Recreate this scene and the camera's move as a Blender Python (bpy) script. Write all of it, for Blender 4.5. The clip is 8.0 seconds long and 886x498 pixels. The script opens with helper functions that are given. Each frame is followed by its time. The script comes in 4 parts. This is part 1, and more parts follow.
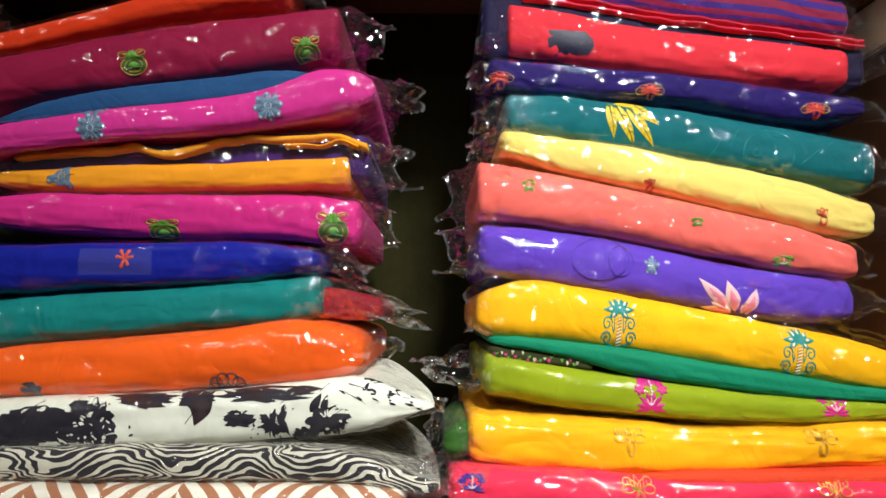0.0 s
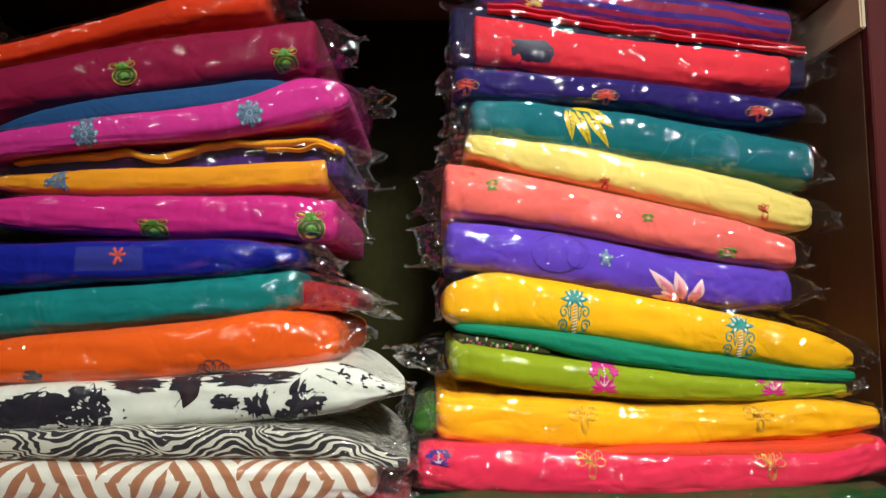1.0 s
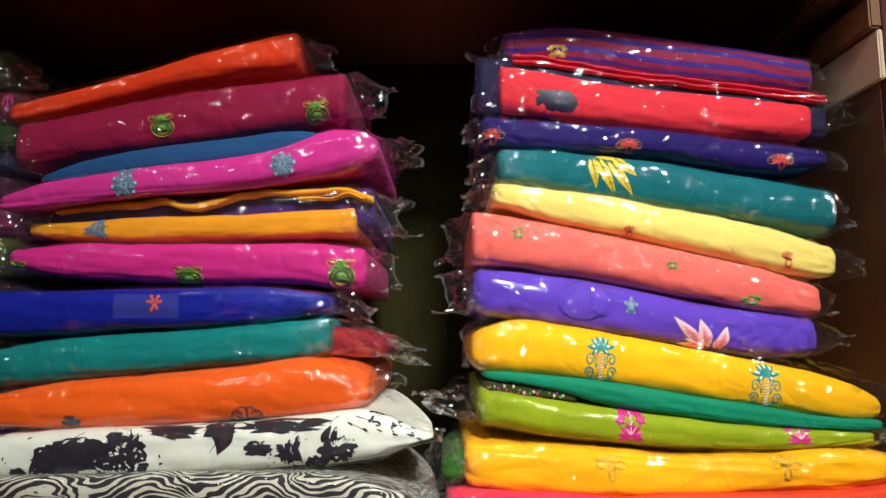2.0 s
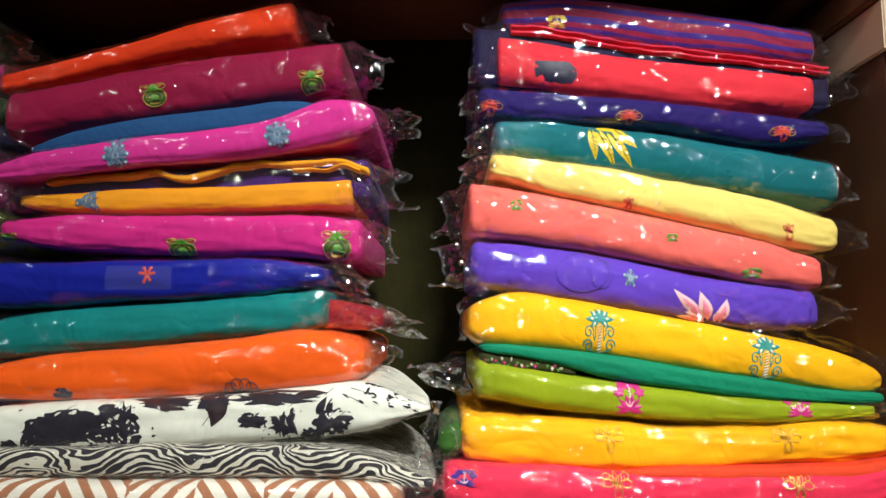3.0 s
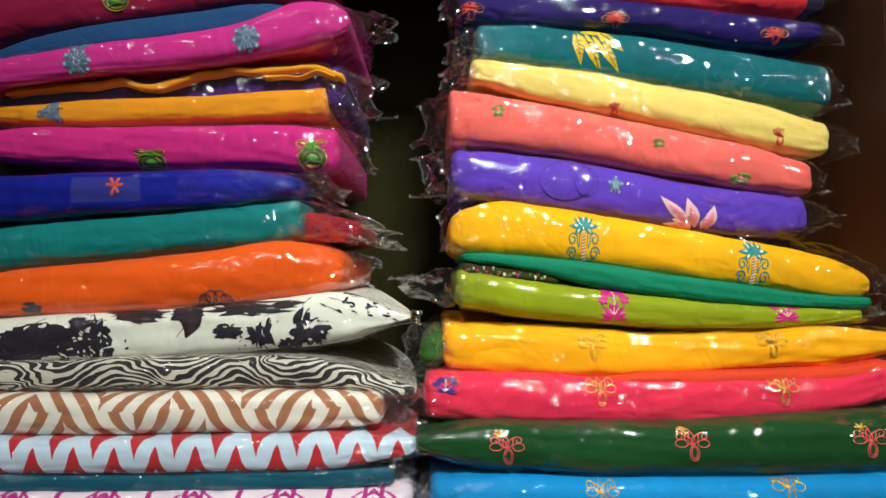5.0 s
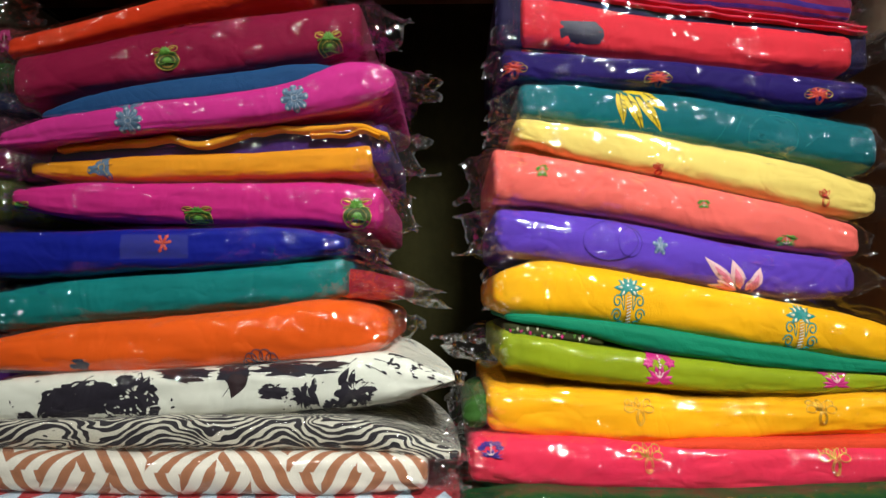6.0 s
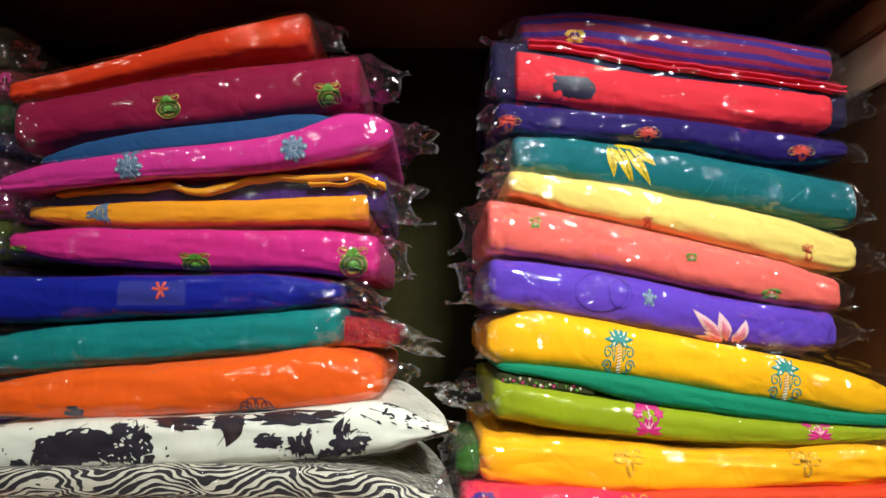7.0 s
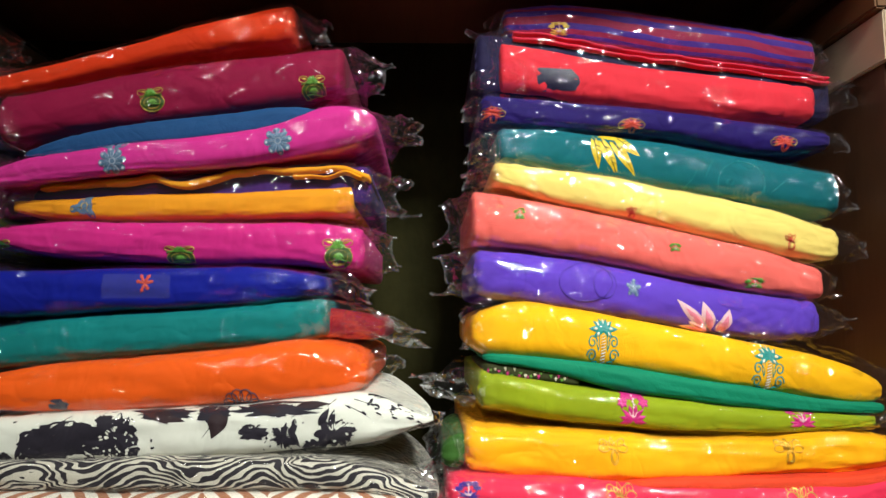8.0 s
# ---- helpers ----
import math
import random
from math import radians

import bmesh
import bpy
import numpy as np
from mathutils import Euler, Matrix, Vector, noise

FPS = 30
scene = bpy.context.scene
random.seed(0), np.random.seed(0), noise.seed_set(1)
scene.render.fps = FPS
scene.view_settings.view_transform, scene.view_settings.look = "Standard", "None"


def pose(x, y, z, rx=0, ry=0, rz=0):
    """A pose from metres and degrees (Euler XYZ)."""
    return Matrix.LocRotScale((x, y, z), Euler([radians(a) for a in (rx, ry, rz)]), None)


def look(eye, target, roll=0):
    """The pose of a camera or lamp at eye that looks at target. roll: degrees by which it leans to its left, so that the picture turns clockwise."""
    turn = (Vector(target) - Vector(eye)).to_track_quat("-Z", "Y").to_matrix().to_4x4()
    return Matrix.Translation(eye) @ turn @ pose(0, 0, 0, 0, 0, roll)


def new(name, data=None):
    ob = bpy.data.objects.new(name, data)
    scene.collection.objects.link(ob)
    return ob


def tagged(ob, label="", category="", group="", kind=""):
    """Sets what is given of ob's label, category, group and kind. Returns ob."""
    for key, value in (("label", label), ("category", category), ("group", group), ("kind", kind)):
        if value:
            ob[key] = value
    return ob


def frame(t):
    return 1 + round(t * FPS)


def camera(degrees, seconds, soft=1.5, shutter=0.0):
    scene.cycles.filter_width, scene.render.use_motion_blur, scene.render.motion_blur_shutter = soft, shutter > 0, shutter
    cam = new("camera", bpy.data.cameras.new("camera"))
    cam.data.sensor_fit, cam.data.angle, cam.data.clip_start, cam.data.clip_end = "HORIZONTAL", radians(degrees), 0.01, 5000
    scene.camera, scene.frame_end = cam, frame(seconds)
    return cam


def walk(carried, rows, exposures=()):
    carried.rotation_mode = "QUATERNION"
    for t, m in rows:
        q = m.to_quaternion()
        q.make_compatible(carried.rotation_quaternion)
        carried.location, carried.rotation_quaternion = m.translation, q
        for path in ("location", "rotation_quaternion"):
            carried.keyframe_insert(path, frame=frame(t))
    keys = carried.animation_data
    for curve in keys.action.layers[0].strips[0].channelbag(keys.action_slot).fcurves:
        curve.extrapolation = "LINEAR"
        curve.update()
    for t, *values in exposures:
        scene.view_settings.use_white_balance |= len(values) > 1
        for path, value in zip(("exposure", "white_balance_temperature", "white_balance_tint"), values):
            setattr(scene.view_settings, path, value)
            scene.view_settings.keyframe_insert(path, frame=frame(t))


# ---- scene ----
cam = camera(66.0, 8.0)
PATH = [
    (0, (-0.005, -0.044, 1.192), (0.012, 1.947, 1.377), 0.1),
    (0.5, (0.007, -0.066, 1.189), (0.039, 1.926, 1.367), -0.3),
    (1, (0.02, -0.095, 1.187), (0.05, 1.897, 1.359), -0.4),
    (1.5, (0.013, -0.112, 1.202), (0.009, 1.875, 1.434), -0.8),
    (1.7, (0.008, -0.112, 1.211), (-0.006, 1.874, 1.449), -0.4),
    (2.8, (0.005, -0.104, 1.206), (0.003, 1.882, 1.442), 0.0),
    (3, (0.007, -0.1, 1.193), (0.003, 1.889, 1.404), -0.2),
    (3.5, (0.011, -0.089, 1.167), (-0.004, 1.905, 1.317), -0.8),
    (4, (0.02, -0.079, 1.145), (0.021, 1.92, 1.229), -1.2),
    (4.2, (0.021, -0.076, 1.138), (0.032, 1.922, 1.209), -1.3),
    (5.3, (0.014, -0.076, 1.163), (0.028, 1.922, 1.258), -0.8),
    (5.5, (0.009, -0.076, 1.174), (0.013, 1.92, 1.285), -0.7),
    (6, (-0.01, -0.079, 1.186), (-0.032, 1.916, 1.33), -0.3),
    (6.5, (-0.026, -0.087, 1.204), (-0.058, 1.905, 1.376), 0.1),
    (7, (-0.02, -0.094, 1.213), (0.003, 1.896, 1.418), 0.3),
    (7.5, (-0.012, -0.098, 1.21), (0.038, 1.889, 1.433), 0.1),
    (8, (-0.01, -0.095, 1.204), (0.028, 1.894, 1.41), -0.1),
]
EXPOSURES = [(0, 0.0), (1, -0.2), (1.7, -0.12), (2.8, 0.0), (3.5, 0.03), (4.2, -0.16), (5.5, -0.27), (6.5, -0.21), (7, -0.05), (8, -0.03)]
walk(cam, [(t, look(eye, target, roll)) for t, eye, target, roll in PATH], EXPOSURES)

# ---- world and lamps ----
world = bpy.data.worlds.new("world")
world.use_nodes = True
scene.world = world
world.node_tree.nodes["Background"].inputs[0].default_value = (0.9, 0.95, 1.0, 1)
world.node_tree.nodes["Background"].inputs[1].default_value = 0.006

# Lamps out of view: an inferred overhead key, then fills added for film glints.
LAMPS = [  # place, target, length, width, watts, colour
    ((0.36, -0.78, 2.36), (0.12, 0.57, 1.10), 0.30, 0.16, 6.4, (0.97, 1.0, 0.96)),
    ((-0.75, -0.60, 2.45), (-0.2, 0.6, 1.10), 0.30, 0.12, 2.0, (1.0, 0.98, 0.94)),
    ((1.0, -2.0, 2.60), (0.0, 0.6, 1.10), 0.30, 0.18, 4.5, (1.0, 0.98, 0.94)),
    ((-0.5, -1.9, 2.55), (0.0, 0.6, 1.10), 0.30, 0.18, 4.5, (1.0, 0.98, 0.94)),
    ((0.15, -2.7, 2.30), (0.0, 0.6, 1.10), 0.30, 0.18, 4.5, (1.0, 0.98, 0.94)),
]
for eye, target, length, width, watts, colour in LAMPS:
    lamp = bpy.data.lights.new("unseen_lamp", "AREA")
    lamp.shape, lamp.size, lamp.size_y, lamp.energy, lamp.color = "RECTANGLE", length, width, watts, colour
    lamp.spread = radians(62 if watts > 6 else 180)
    new("unseen_lamp", lamp).matrix_world = look(eye, target)


# ---- materials ----
def links(mat):
    mat.use_nodes = True
    nt = mat.node_tree
    return nt, nt.nodes, nt.nodes["Principled BSDF"]


def add(nt, kind, **inputs):
    node = nt.nodes.new(kind)
    for key, value in inputs.items():
        node.inputs[key.replace("_", " ")].default_value = value
    return node


def maths(nt, op, a, b=None, c=None):
    node = nt.nodes.new("ShaderNodeMath")
    node.operation = op
    for i, v in enumerate((a, b, c)):
        if v is None:
            continue
        if isinstance(v, (int, float)):
            node.inputs[i].default_value = v
        else:
            nt.links.new(v, node.inputs[i])
    return node.outputs[0]


def blend(nt, fac, a, b):
    node = nt.nodes.new("ShaderNodeMix")
    node.data_type = "RGBA"
    for i, v in ((0, fac), (6, a), (7, b)):
        if isinstance(v, (int, float)):
            node.inputs[i].default_value = v
        elif isinstance(v, tuple):
            node.inputs[i].default_value = (*v[:3], 1)
        else:
            nt.links.new(v, node.inputs[i])
    return node.outputs[2]


def finish_cloth(mat, nt, bsdf, colour, rough, sheen, weave=1.0):
    """Uneven dye and fine thread relief over a colour socket."""
    geo = nt.nodes.new("ShaderNodeTexCoord")
    large = add(nt, "ShaderNodeTexNoise", Scale=16.0, Detail=4.0, Roughness=0.6)
    fine = add(nt, "ShaderNodeTexNoise", Scale=700.0, Detail=2.0)
    nt.links.new(geo.outputs["Object"], large.inputs["Vector"])
    nt.links.new(geo.outputs["Object"], fine.inputs["Vector"])
    hsv = nt.nodes.new("ShaderNodeHueSaturation")
    value = maths(nt, "MULTIPLY_ADD", large.outputs[0], 0.35, 0.83)
    value2 = maths(nt, "MULTIPLY", value, maths(nt, "MULTIPLY_ADD", fine.outputs[0], 0.20, 0.90))
    nt.links.new(value2, hsv.inputs["Value"])
    nt.links.new(colour, hsv.inputs["Color"])
    nt.links.new(hsv.outputs[0], bsdf.inputs["Base Color"])
    mid = add(nt, "ShaderNodeTexNoise", Scale=60.0, Detail=4.0, Distortion=0.6)
    nt.links.new(geo.outputs["Object"], mid.inputs["Vector"])
    bump = add(nt, "ShaderNodeBump", Strength=0.55, Distance=0.0016)
    fold = add(nt, "ShaderNodeTexNoise", Scale=15.0, Detail=2.5, Roughness=0.5, Distortion=1.1)
    nt.links.new(geo.outputs["Object"], fold.inputs["Vector"])
    crease = maths(nt, "ABSOLUTE", maths(nt, "SUBTRACT", fold.outputs[0], 0.5))
    height = maths(nt, "MULTIPLY_ADD", crease, 6.0, maths(nt, "MULTIPLY_ADD", fine.outputs[0], 0.25 * weave, mid.outputs[0]))
    nt.links.new(height, bump.inputs["Height"])
    nt.links.new(bump.outputs[0], bsdf.inputs["Normal"])
    bsdf.inputs["Roughness"].default_value = rough
    bsdf.inputs["Sheen Weight"].default_value = sheen
    bsdf.inputs["Specular IOR Level"].default_value = 0.22
    return mat


def cloth(name, colour, second=None, rough=0.75, sheen=0.02):
    mat = bpy.data.materials.new(name)
    nt, nodes, bsdf = links(mat)
    tex = nt.nodes.new("ShaderNodeTexCoord")
    cloud = add(nt, "ShaderNodeTexNoise", Scale=7.0, Detail=2.0)
    nt.links.new(tex.outputs["Object"], cloud.inputs["Vector"])
    if second is None:
        second = tuple(c * 0.8 for c in colour)
    return finish_cloth(mat, nt, bsdf, blend(nt, cloud.outputs[0], colour, second), rough, sheen)


def uv_axes(nt):
    uv = nt.nodes.new("ShaderNodeUVMap")
    uv.uv_map = "uv"
    sep = nt.nodes.new("ShaderNodeSeparateXYZ")
    nt.links.new(uv.outputs[0], sep.inputs[0])
    return sep.outputs[0], sep.outputs[1]


def wobble(nt, value, scale, amount):
    tex = nt.nodes.new("ShaderNodeTexCoord")
    n = add(nt, "ShaderNodeTexNoise", Scale=scale, Detail=2.0)
    nt.links.new(tex.outputs["Object"], n.inputs["Vector"])
    return maths(nt, "ADD", value, maths(nt, "MULTIPLY", maths(nt, "SUBTRACT", n.outputs[0], 0.5), amount))


def printed_zebra():
    """Flowing black lines of changing width on cream, running along the fold in waves."""
    mat = bpy.data.materials.new("zebra_print")
    nt, nodes, bsdf = links(mat)
    u, v = uv_axes(nt)
    both = nt.nodes.new("ShaderNodeCombineXYZ")
    nt.links.new(maths(nt, "MULTIPLY", u, 20.0), both.inputs[0])
    nt.links.new(maths(nt, "MULTIPLY", v, 52.0), both.inputs[1])
    swirl = add(nt, "ShaderNodeTexNoise", Scale=1.0, Detail=1.0, Roughness=0.4, Distortion=0.7)
    nt.links.new(both.outputs[0], swirl.inputs["Vector"])
    finer = add(nt, "ShaderNodeTexNoise", Scale=2.7, Detail=0.5, Roughness=0.4)
    nt.links.new(both.outputs[0], finer.inputs["Vector"])
    wave = maths(nt, "SINE", maths(nt, "MULTIPLY_ADD", swirl.outputs[0], 3.0, maths(nt, "MULTIPLY", u, 60.0)))
    bent = maths(nt, "MULTIPLY_ADD", swirl.outputs[0], 3.6, maths(nt, "MULTIPLY", wave, 1.7))
    turn = maths(nt, "ADD", maths(nt, "MULTIPLY", v, 185.0), maths(nt, "MULTIPLY_ADD", finer.outputs[0], 1.1, bent))
    saw = maths(nt, "PINGPONG", turn, 0.5)
    edge = maths(nt, "MULTIPLY_ADD", maths(nt, "SUBTRACT", finer.outputs[0], 0.5), 0.5, 0.21)
    ink = maths(nt, "GREATER_THAN", wobble(nt, saw, 160.0, 0.10), edge)
    return finish_cloth(mat, nt, bsdf, blend(nt, ink, (0.60, 0.56, 0.45), (0.022, 0.018, 0.022)), 0.6, 0.1)


def printed_zigzag():
    """Pale blue cloth with red chevrons along the lower edge and red wedges along the upper one."""
    mat = bpy.data.materials.new("zigzag_print")
    nt, nodes, bsdf = links(mat)
    u, v = uv_axes(nt)
    tri = maths(nt, "PINGPONG", maths(nt, "MULTIPLY", wobble(nt, u, 26.0, 0.003), 1 / 0.0335), 0.5)
    vv = wobble(nt, v, 40.0, 0.002)
    peak = maths(nt, "MULTIPLY_ADD", tri, 0.066, -0.0255)
    low = maths(nt, "MULTIPLY", maths(nt, "LESS_THAN", vv, peak), maths(nt, "GREATER_THAN", vv, maths(nt, "SUBTRACT", peak, 0.0165)))
    upper = maths(nt, "GREATER_THAN", vv, maths(nt, "MULTIPLY_ADD", tri, 0.095, -0.001))
    ink = maths(nt, "MINIMUM", maths(nt, "ADD", low, upper), 1.0)
    return finish_cloth(mat, nt, bsdf, blend(nt, ink, (0.52, 0.64, 0.74), (0.46, 0.025, 0.035)), 0.6, 0.1)


def printed_angles():
    """Cream cloth with rust-brown slanted bars that meet in arrows, in two rows."""
    mat = bpy.data.materials.new("angle_print")
    nt, nodes, bsdf = links(mat)
    u, v = uv_axes(nt)
    uu = wobble(nt, u, 24.0, 0.003)
    row = maths(nt, "GREATER_THAN", wobble(nt, v, 30.0, 0.003), 0.002)
    cell = maths(nt, "FLOOR", maths(nt, "MULTIPLY", uu, 1 / 0.030))
    turned = maths(nt, "FLOOR", maths(nt, "MULTIPLY", maths(nt, "ADD", cell, row), 0.5))
    flip = maths(nt, "MODULO", maths(nt, "ABSOLUTE", turned), 2.0)
    sign = maths(nt, "MULTIPLY_ADD", flip, 2.0, -1.0)
    slant = maths(nt, "MULTIPLY_ADD", maths(nt, "MULTIPLY", v, sign), 0.75, uu)
    band = maths(nt, "PINGPONG", maths(nt, "MULTIPLY", slant, 1 / 0.0205), 0.5)
    ink = maths(nt, "GREATER_THAN", band, 0.27)
    return finish_cloth(mat, nt, bsdf, blend(nt, ink, (0.78, 0.73, 0.62), (0.38, 0.155, 0.075)), 0.65, 0.1)


def printed_lattice():
    """White cloth with magenta diagonals, upright bars and small diamonds."""
    mat = bpy.data.materials.new("lattice_print")
    nt, nodes, bsdf = links(mat)
    u, v = uv_axes(nt)
    uu = wobble(nt, u, 24.0, 0.002)
    x = maths(nt, "MULTIPLY", maths(nt, "PINGPONG", maths(nt, "MULTIPLY", uu, 1 / 0.074), 0.5), 0.074)
    w = maths(nt, "ADD", v, 0.020)
    ink = 0.0
    for slope, lift, wide in ((1.05, 0.0, 0.0026), (1.05, 0.010, 0.0017), (1.05, -0.010, 0.0017), (0.0, 0.012, 0.0015)):
        off = maths(nt, "ABSOLUTE", maths(nt, "SUBTRACT", w, maths(nt, "MULTIPLY_ADD", x, slope, lift)))
        ink = maths(nt, "MAXIMUM", maths(nt, "LESS_THAN", off, wide), ink)
    for place, wide in ((0.030, 0.0018), (0.0, 0.0022)):
        ink = maths(nt, "MAXIMUM", maths(nt, "LESS_THAN", maths(nt, "ABSOLUTE", maths(nt, "SUBTRACT", x, place)), wide), ink)
    dia = maths(nt, "ADD", maths(nt, "ABSOLUTE", maths(nt, "SUBTRACT", x, 0.037)),
                maths(nt, "ABSOLUTE", maths(nt, "SUBTRACT", maths(nt, "PINGPONG", w, 0.011), 0.0055)))
    ink = maths(nt, "MAXIMUM", maths(nt, "LESS_THAN", dia, 0.0042), ink)
    return finish_cloth(mat, nt, bsdf, blend(nt, ink, (0.78, 0.66, 0.72), (0.42, 0.02, 0.20)), 0.6, 0.1)


def printed_stripes():
    """Maroon and violet stripes that run along the fold."""
    mat = bpy.data.materials.new("stripe_print")
    nt, nodes, bsdf = links(mat)
    u, v = uv_axes(nt)
    band = maths(nt, "PINGPONG", maths(nt, "MULTIPLY", wobble(nt, v, 9.0, 0.012), 1 / 0.0105), 0.5)
    ink = maths(nt, "GREATER_THAN", band, 0.25)
    return finish_cloth(mat, nt, bsdf, blend(nt, ink, (0.25, 0.008, 0.05), (0.045, 0.012, 0.20)), 0.65, 0.15)


def plastic_film(name, tint=(0.975, 0.975, 0.98), haze=0.0012, crease=1.0):
    """Clear polythene: tight over the cloth, broken into small flat facets where it hangs loose."""
    mat = bpy.data.materials.new(name)
    mat.use_nodes = True
    nt = mat.node_tree
    nt.nodes.remove(nt.nodes["Principled BSDF"])
    out = nt.nodes["Material Output"]
    tex = nt.nodes.new("ShaderNodeTexCoord")
    place = nt.nodes.new("ShaderNodeMapping")
    nt.links.new(tex.outputs["Object"], place.inputs["Vector"])
    a = add(nt, "ShaderNodeTexNoise", Scale=17.0, Detail=1.5, Roughness=0.45, Distortion=1.2)
    nt.links.new(place.outputs[0], a.inputs["Vector"])
    bend = nt.nodes.new("ShaderNodeVectorMath")
    bend.operation = "MULTIPLY_ADD"
    bend.inputs[1].default_value = (0.03, 0.03, 0.03)
    nt.links.new(a.outputs["Color"], bend.inputs[0])
    nt.links.new(place.outputs[0], bend.inputs[2])
    slack, seam = uv_axes(nt)
    cloud = add(nt, "ShaderNodeTexNoise", Scale=12.0, Detail=1.5)
    nt.links.new(tex.outputs["Object"], cloud.inputs["Vector"])
    loose = nt.nodes.new("ShaderNodeMapRange")
    loose.interpolation_type = "SMOOTHSTEP"
    for key, value in (("From Min", 0.45), ("From Max", 0.68), ("To Min", 0.06), ("To Max", 1.0)):
        loose.inputs[key].default_value = value
    nt.links.new(maths(nt, "MULTIPLY_ADD", slack, 0.26, cloud.outputs[0]), loose.inputs["Value"])
    geo = nt.nodes.new("ShaderNodeNewGeometry")
    normal = geo.outputs["Normal"]
    for scale, least, most, slope, long in ((26.0, 0.18, 0.40, 0.25, 2.4), (60.0, 0.17, 0.60, -0.75, 3.0), (140.0, 0.07, 0.55, 0.6, 1.8)):
        lie = nt.nodes.new("ShaderNodeMapping")
        lie.vector_type = "TEXTURE"
        lie.inputs["Rotation"].default_value = (0.0, slope, 0.15)
        lie.inputs["Scale"].default_value = (long, 1.0, 0.8)
        nt.links.new(bend.outputs[0], lie.inputs["Vector"])
        cells = nt.nodes.new("ShaderNodeTexVoronoi")
        cells.inputs["Scale"].default_value = scale
        nt.links.new(lie.outputs[0], cells.inputs["Vector"])
        centred = nt.nodes.new("ShaderNodeVectorMath")
        centred.operation = "SUBTRACT"
        centred.inputs[1].default_value = (0.5, 0.5, 0.5)
        nt.links.new(cells.outputs["Color"], centred.inputs[0])
        tilt = nt.nodes.new("ShaderNodeVectorMath")
        tilt.operation = "SCALE"
        nt.links.new(centred.outputs[0], tilt.inputs[0])
        nt.links.new(maths(nt, "MULTIPLY_ADD", loose.outputs[0], most * crease, least * crease), tilt.inputs["Scale"])
        total = nt.nodes.new("ShaderNodeVectorMath")
        nt.links.new(normal, total.inputs[0])
        nt.links.new(tilt.outputs[0], total.inputs[1])
        unit = nt.nodes.new("ShaderNodeVectorMath")
        unit.operation = "NORMALIZE"
        nt.links.new(total.outputs[0], unit.inputs[0])
        normal = unit.outputs[0]
    ridge = maths(nt, "ABSOLUTE", maths(nt, "SUBTRACT", a.outputs[0], 0.5))
    height = maths(nt, "MULTIPLY", ridge, maths(nt, "MULTIPLY_ADD", loose.outputs[0], 0.9, 0.16))
    bump = add(nt, "ShaderNodeBump", Strength=0.9 * crease, Distance=0.024)
    nt.links.new(height, bump.inputs["Height"])
    nt.links.new(normal, bump.inputs["Normal"])
    fres = add(nt, "ShaderNodeLayerWeight", Blend=0.5)
    nt.links.new(bump.outputs[0], fres.inputs["Normal"])
    rim = maths(nt, "POWER", fres.outputs["Facing"], 4.0)
    clear = add(nt, "ShaderNodeBsdfTransparent", Color=(*tint, 1))
    gloss = add(nt, "ShaderNodeBsdfGlossy", Color=(1, 1, 1, 1), Roughness=0.045)
    nt.links.new(bump.outputs[0], gloss.inputs["Normal"])
    milk = add(nt, "ShaderNodeBsdfDiffuse", Color=(0.78, 0.77, 0.80, 1))
    first = nt.nodes.new("ShaderNodeMixShader")
    nt.links.new(maths(nt, "ADD", maths(nt, "MULTIPLY", seam, 0.12), maths(nt, "MULTIPLY_ADD", slack, 0.006, haze)), first.inputs[0])
    nt.links.new(clear.outputs[0], first.inputs[1])
    nt.links.new(milk.outputs[0], first.inputs[2])
    second = nt.nodes.new("ShaderNodeMixShader")
    nt.links.new(maths(nt, "MULTIPLY_ADD", slack, 0.105, maths(nt, "MULTIPLY_ADD", rim, 0.30, 0.046)), second.inputs[0])
    nt.links.new(first.outputs[0], second.inputs[1])
    nt.links.new(gloss.outputs[0], second.inputs[2])
    nt.links.new(second.outputs[0], out.inputs["Surface"])
    return mat


def wood(name, light, dark, rough=0.5, along="Y"):
    mat = bpy.data.materials.new(name)
    nt, nodes, bsdf = links(mat)
    tex = nt.nodes.new("ShaderNodeTexCoord")
    place = nt.nodes.new("ShaderNodeMapping")
    place.inputs["Scale"].default_value = {"Y": (9, 0.9, 9), "Z": (9, 9, 0.9), "X": (0.9, 9, 9)}[along]
    nt.links.new(tex.outputs["Object"], place.inputs["Vector"])
    grain = add(nt, "ShaderNodeTexNoise", Scale=6.0, Detail=6.0, Roughness=0.65, Distortion=0.6)
    stain = add(nt, "ShaderNodeTexNoise", Scale=2.2, Detail=3.0)
    nt.links.new(place.outputs[0], grain.inputs["Vector"])
    nt.links.new(tex.outputs["Object"], stain.inputs["Vector"])
    both = maths(nt, "MULTIPLY_ADD", stain.outputs[0], 0.5, maths(nt, "MULTIPLY", grain.outputs[0], 0.6))
    nt.links.new(blend(nt, both, dark, light), bsdf.inputs["Base Color"])
    bump = add(nt, "ShaderNodeBump", Strength=0.25, Distance=0.002)
    nt.links.new(grain.outputs[0], bump.inputs["Height"])
    nt.links.new(bump.outputs[0], bsdf.inputs["Normal"])
    bsdf.inputs["Roughness"].default_value = rough
    return mat


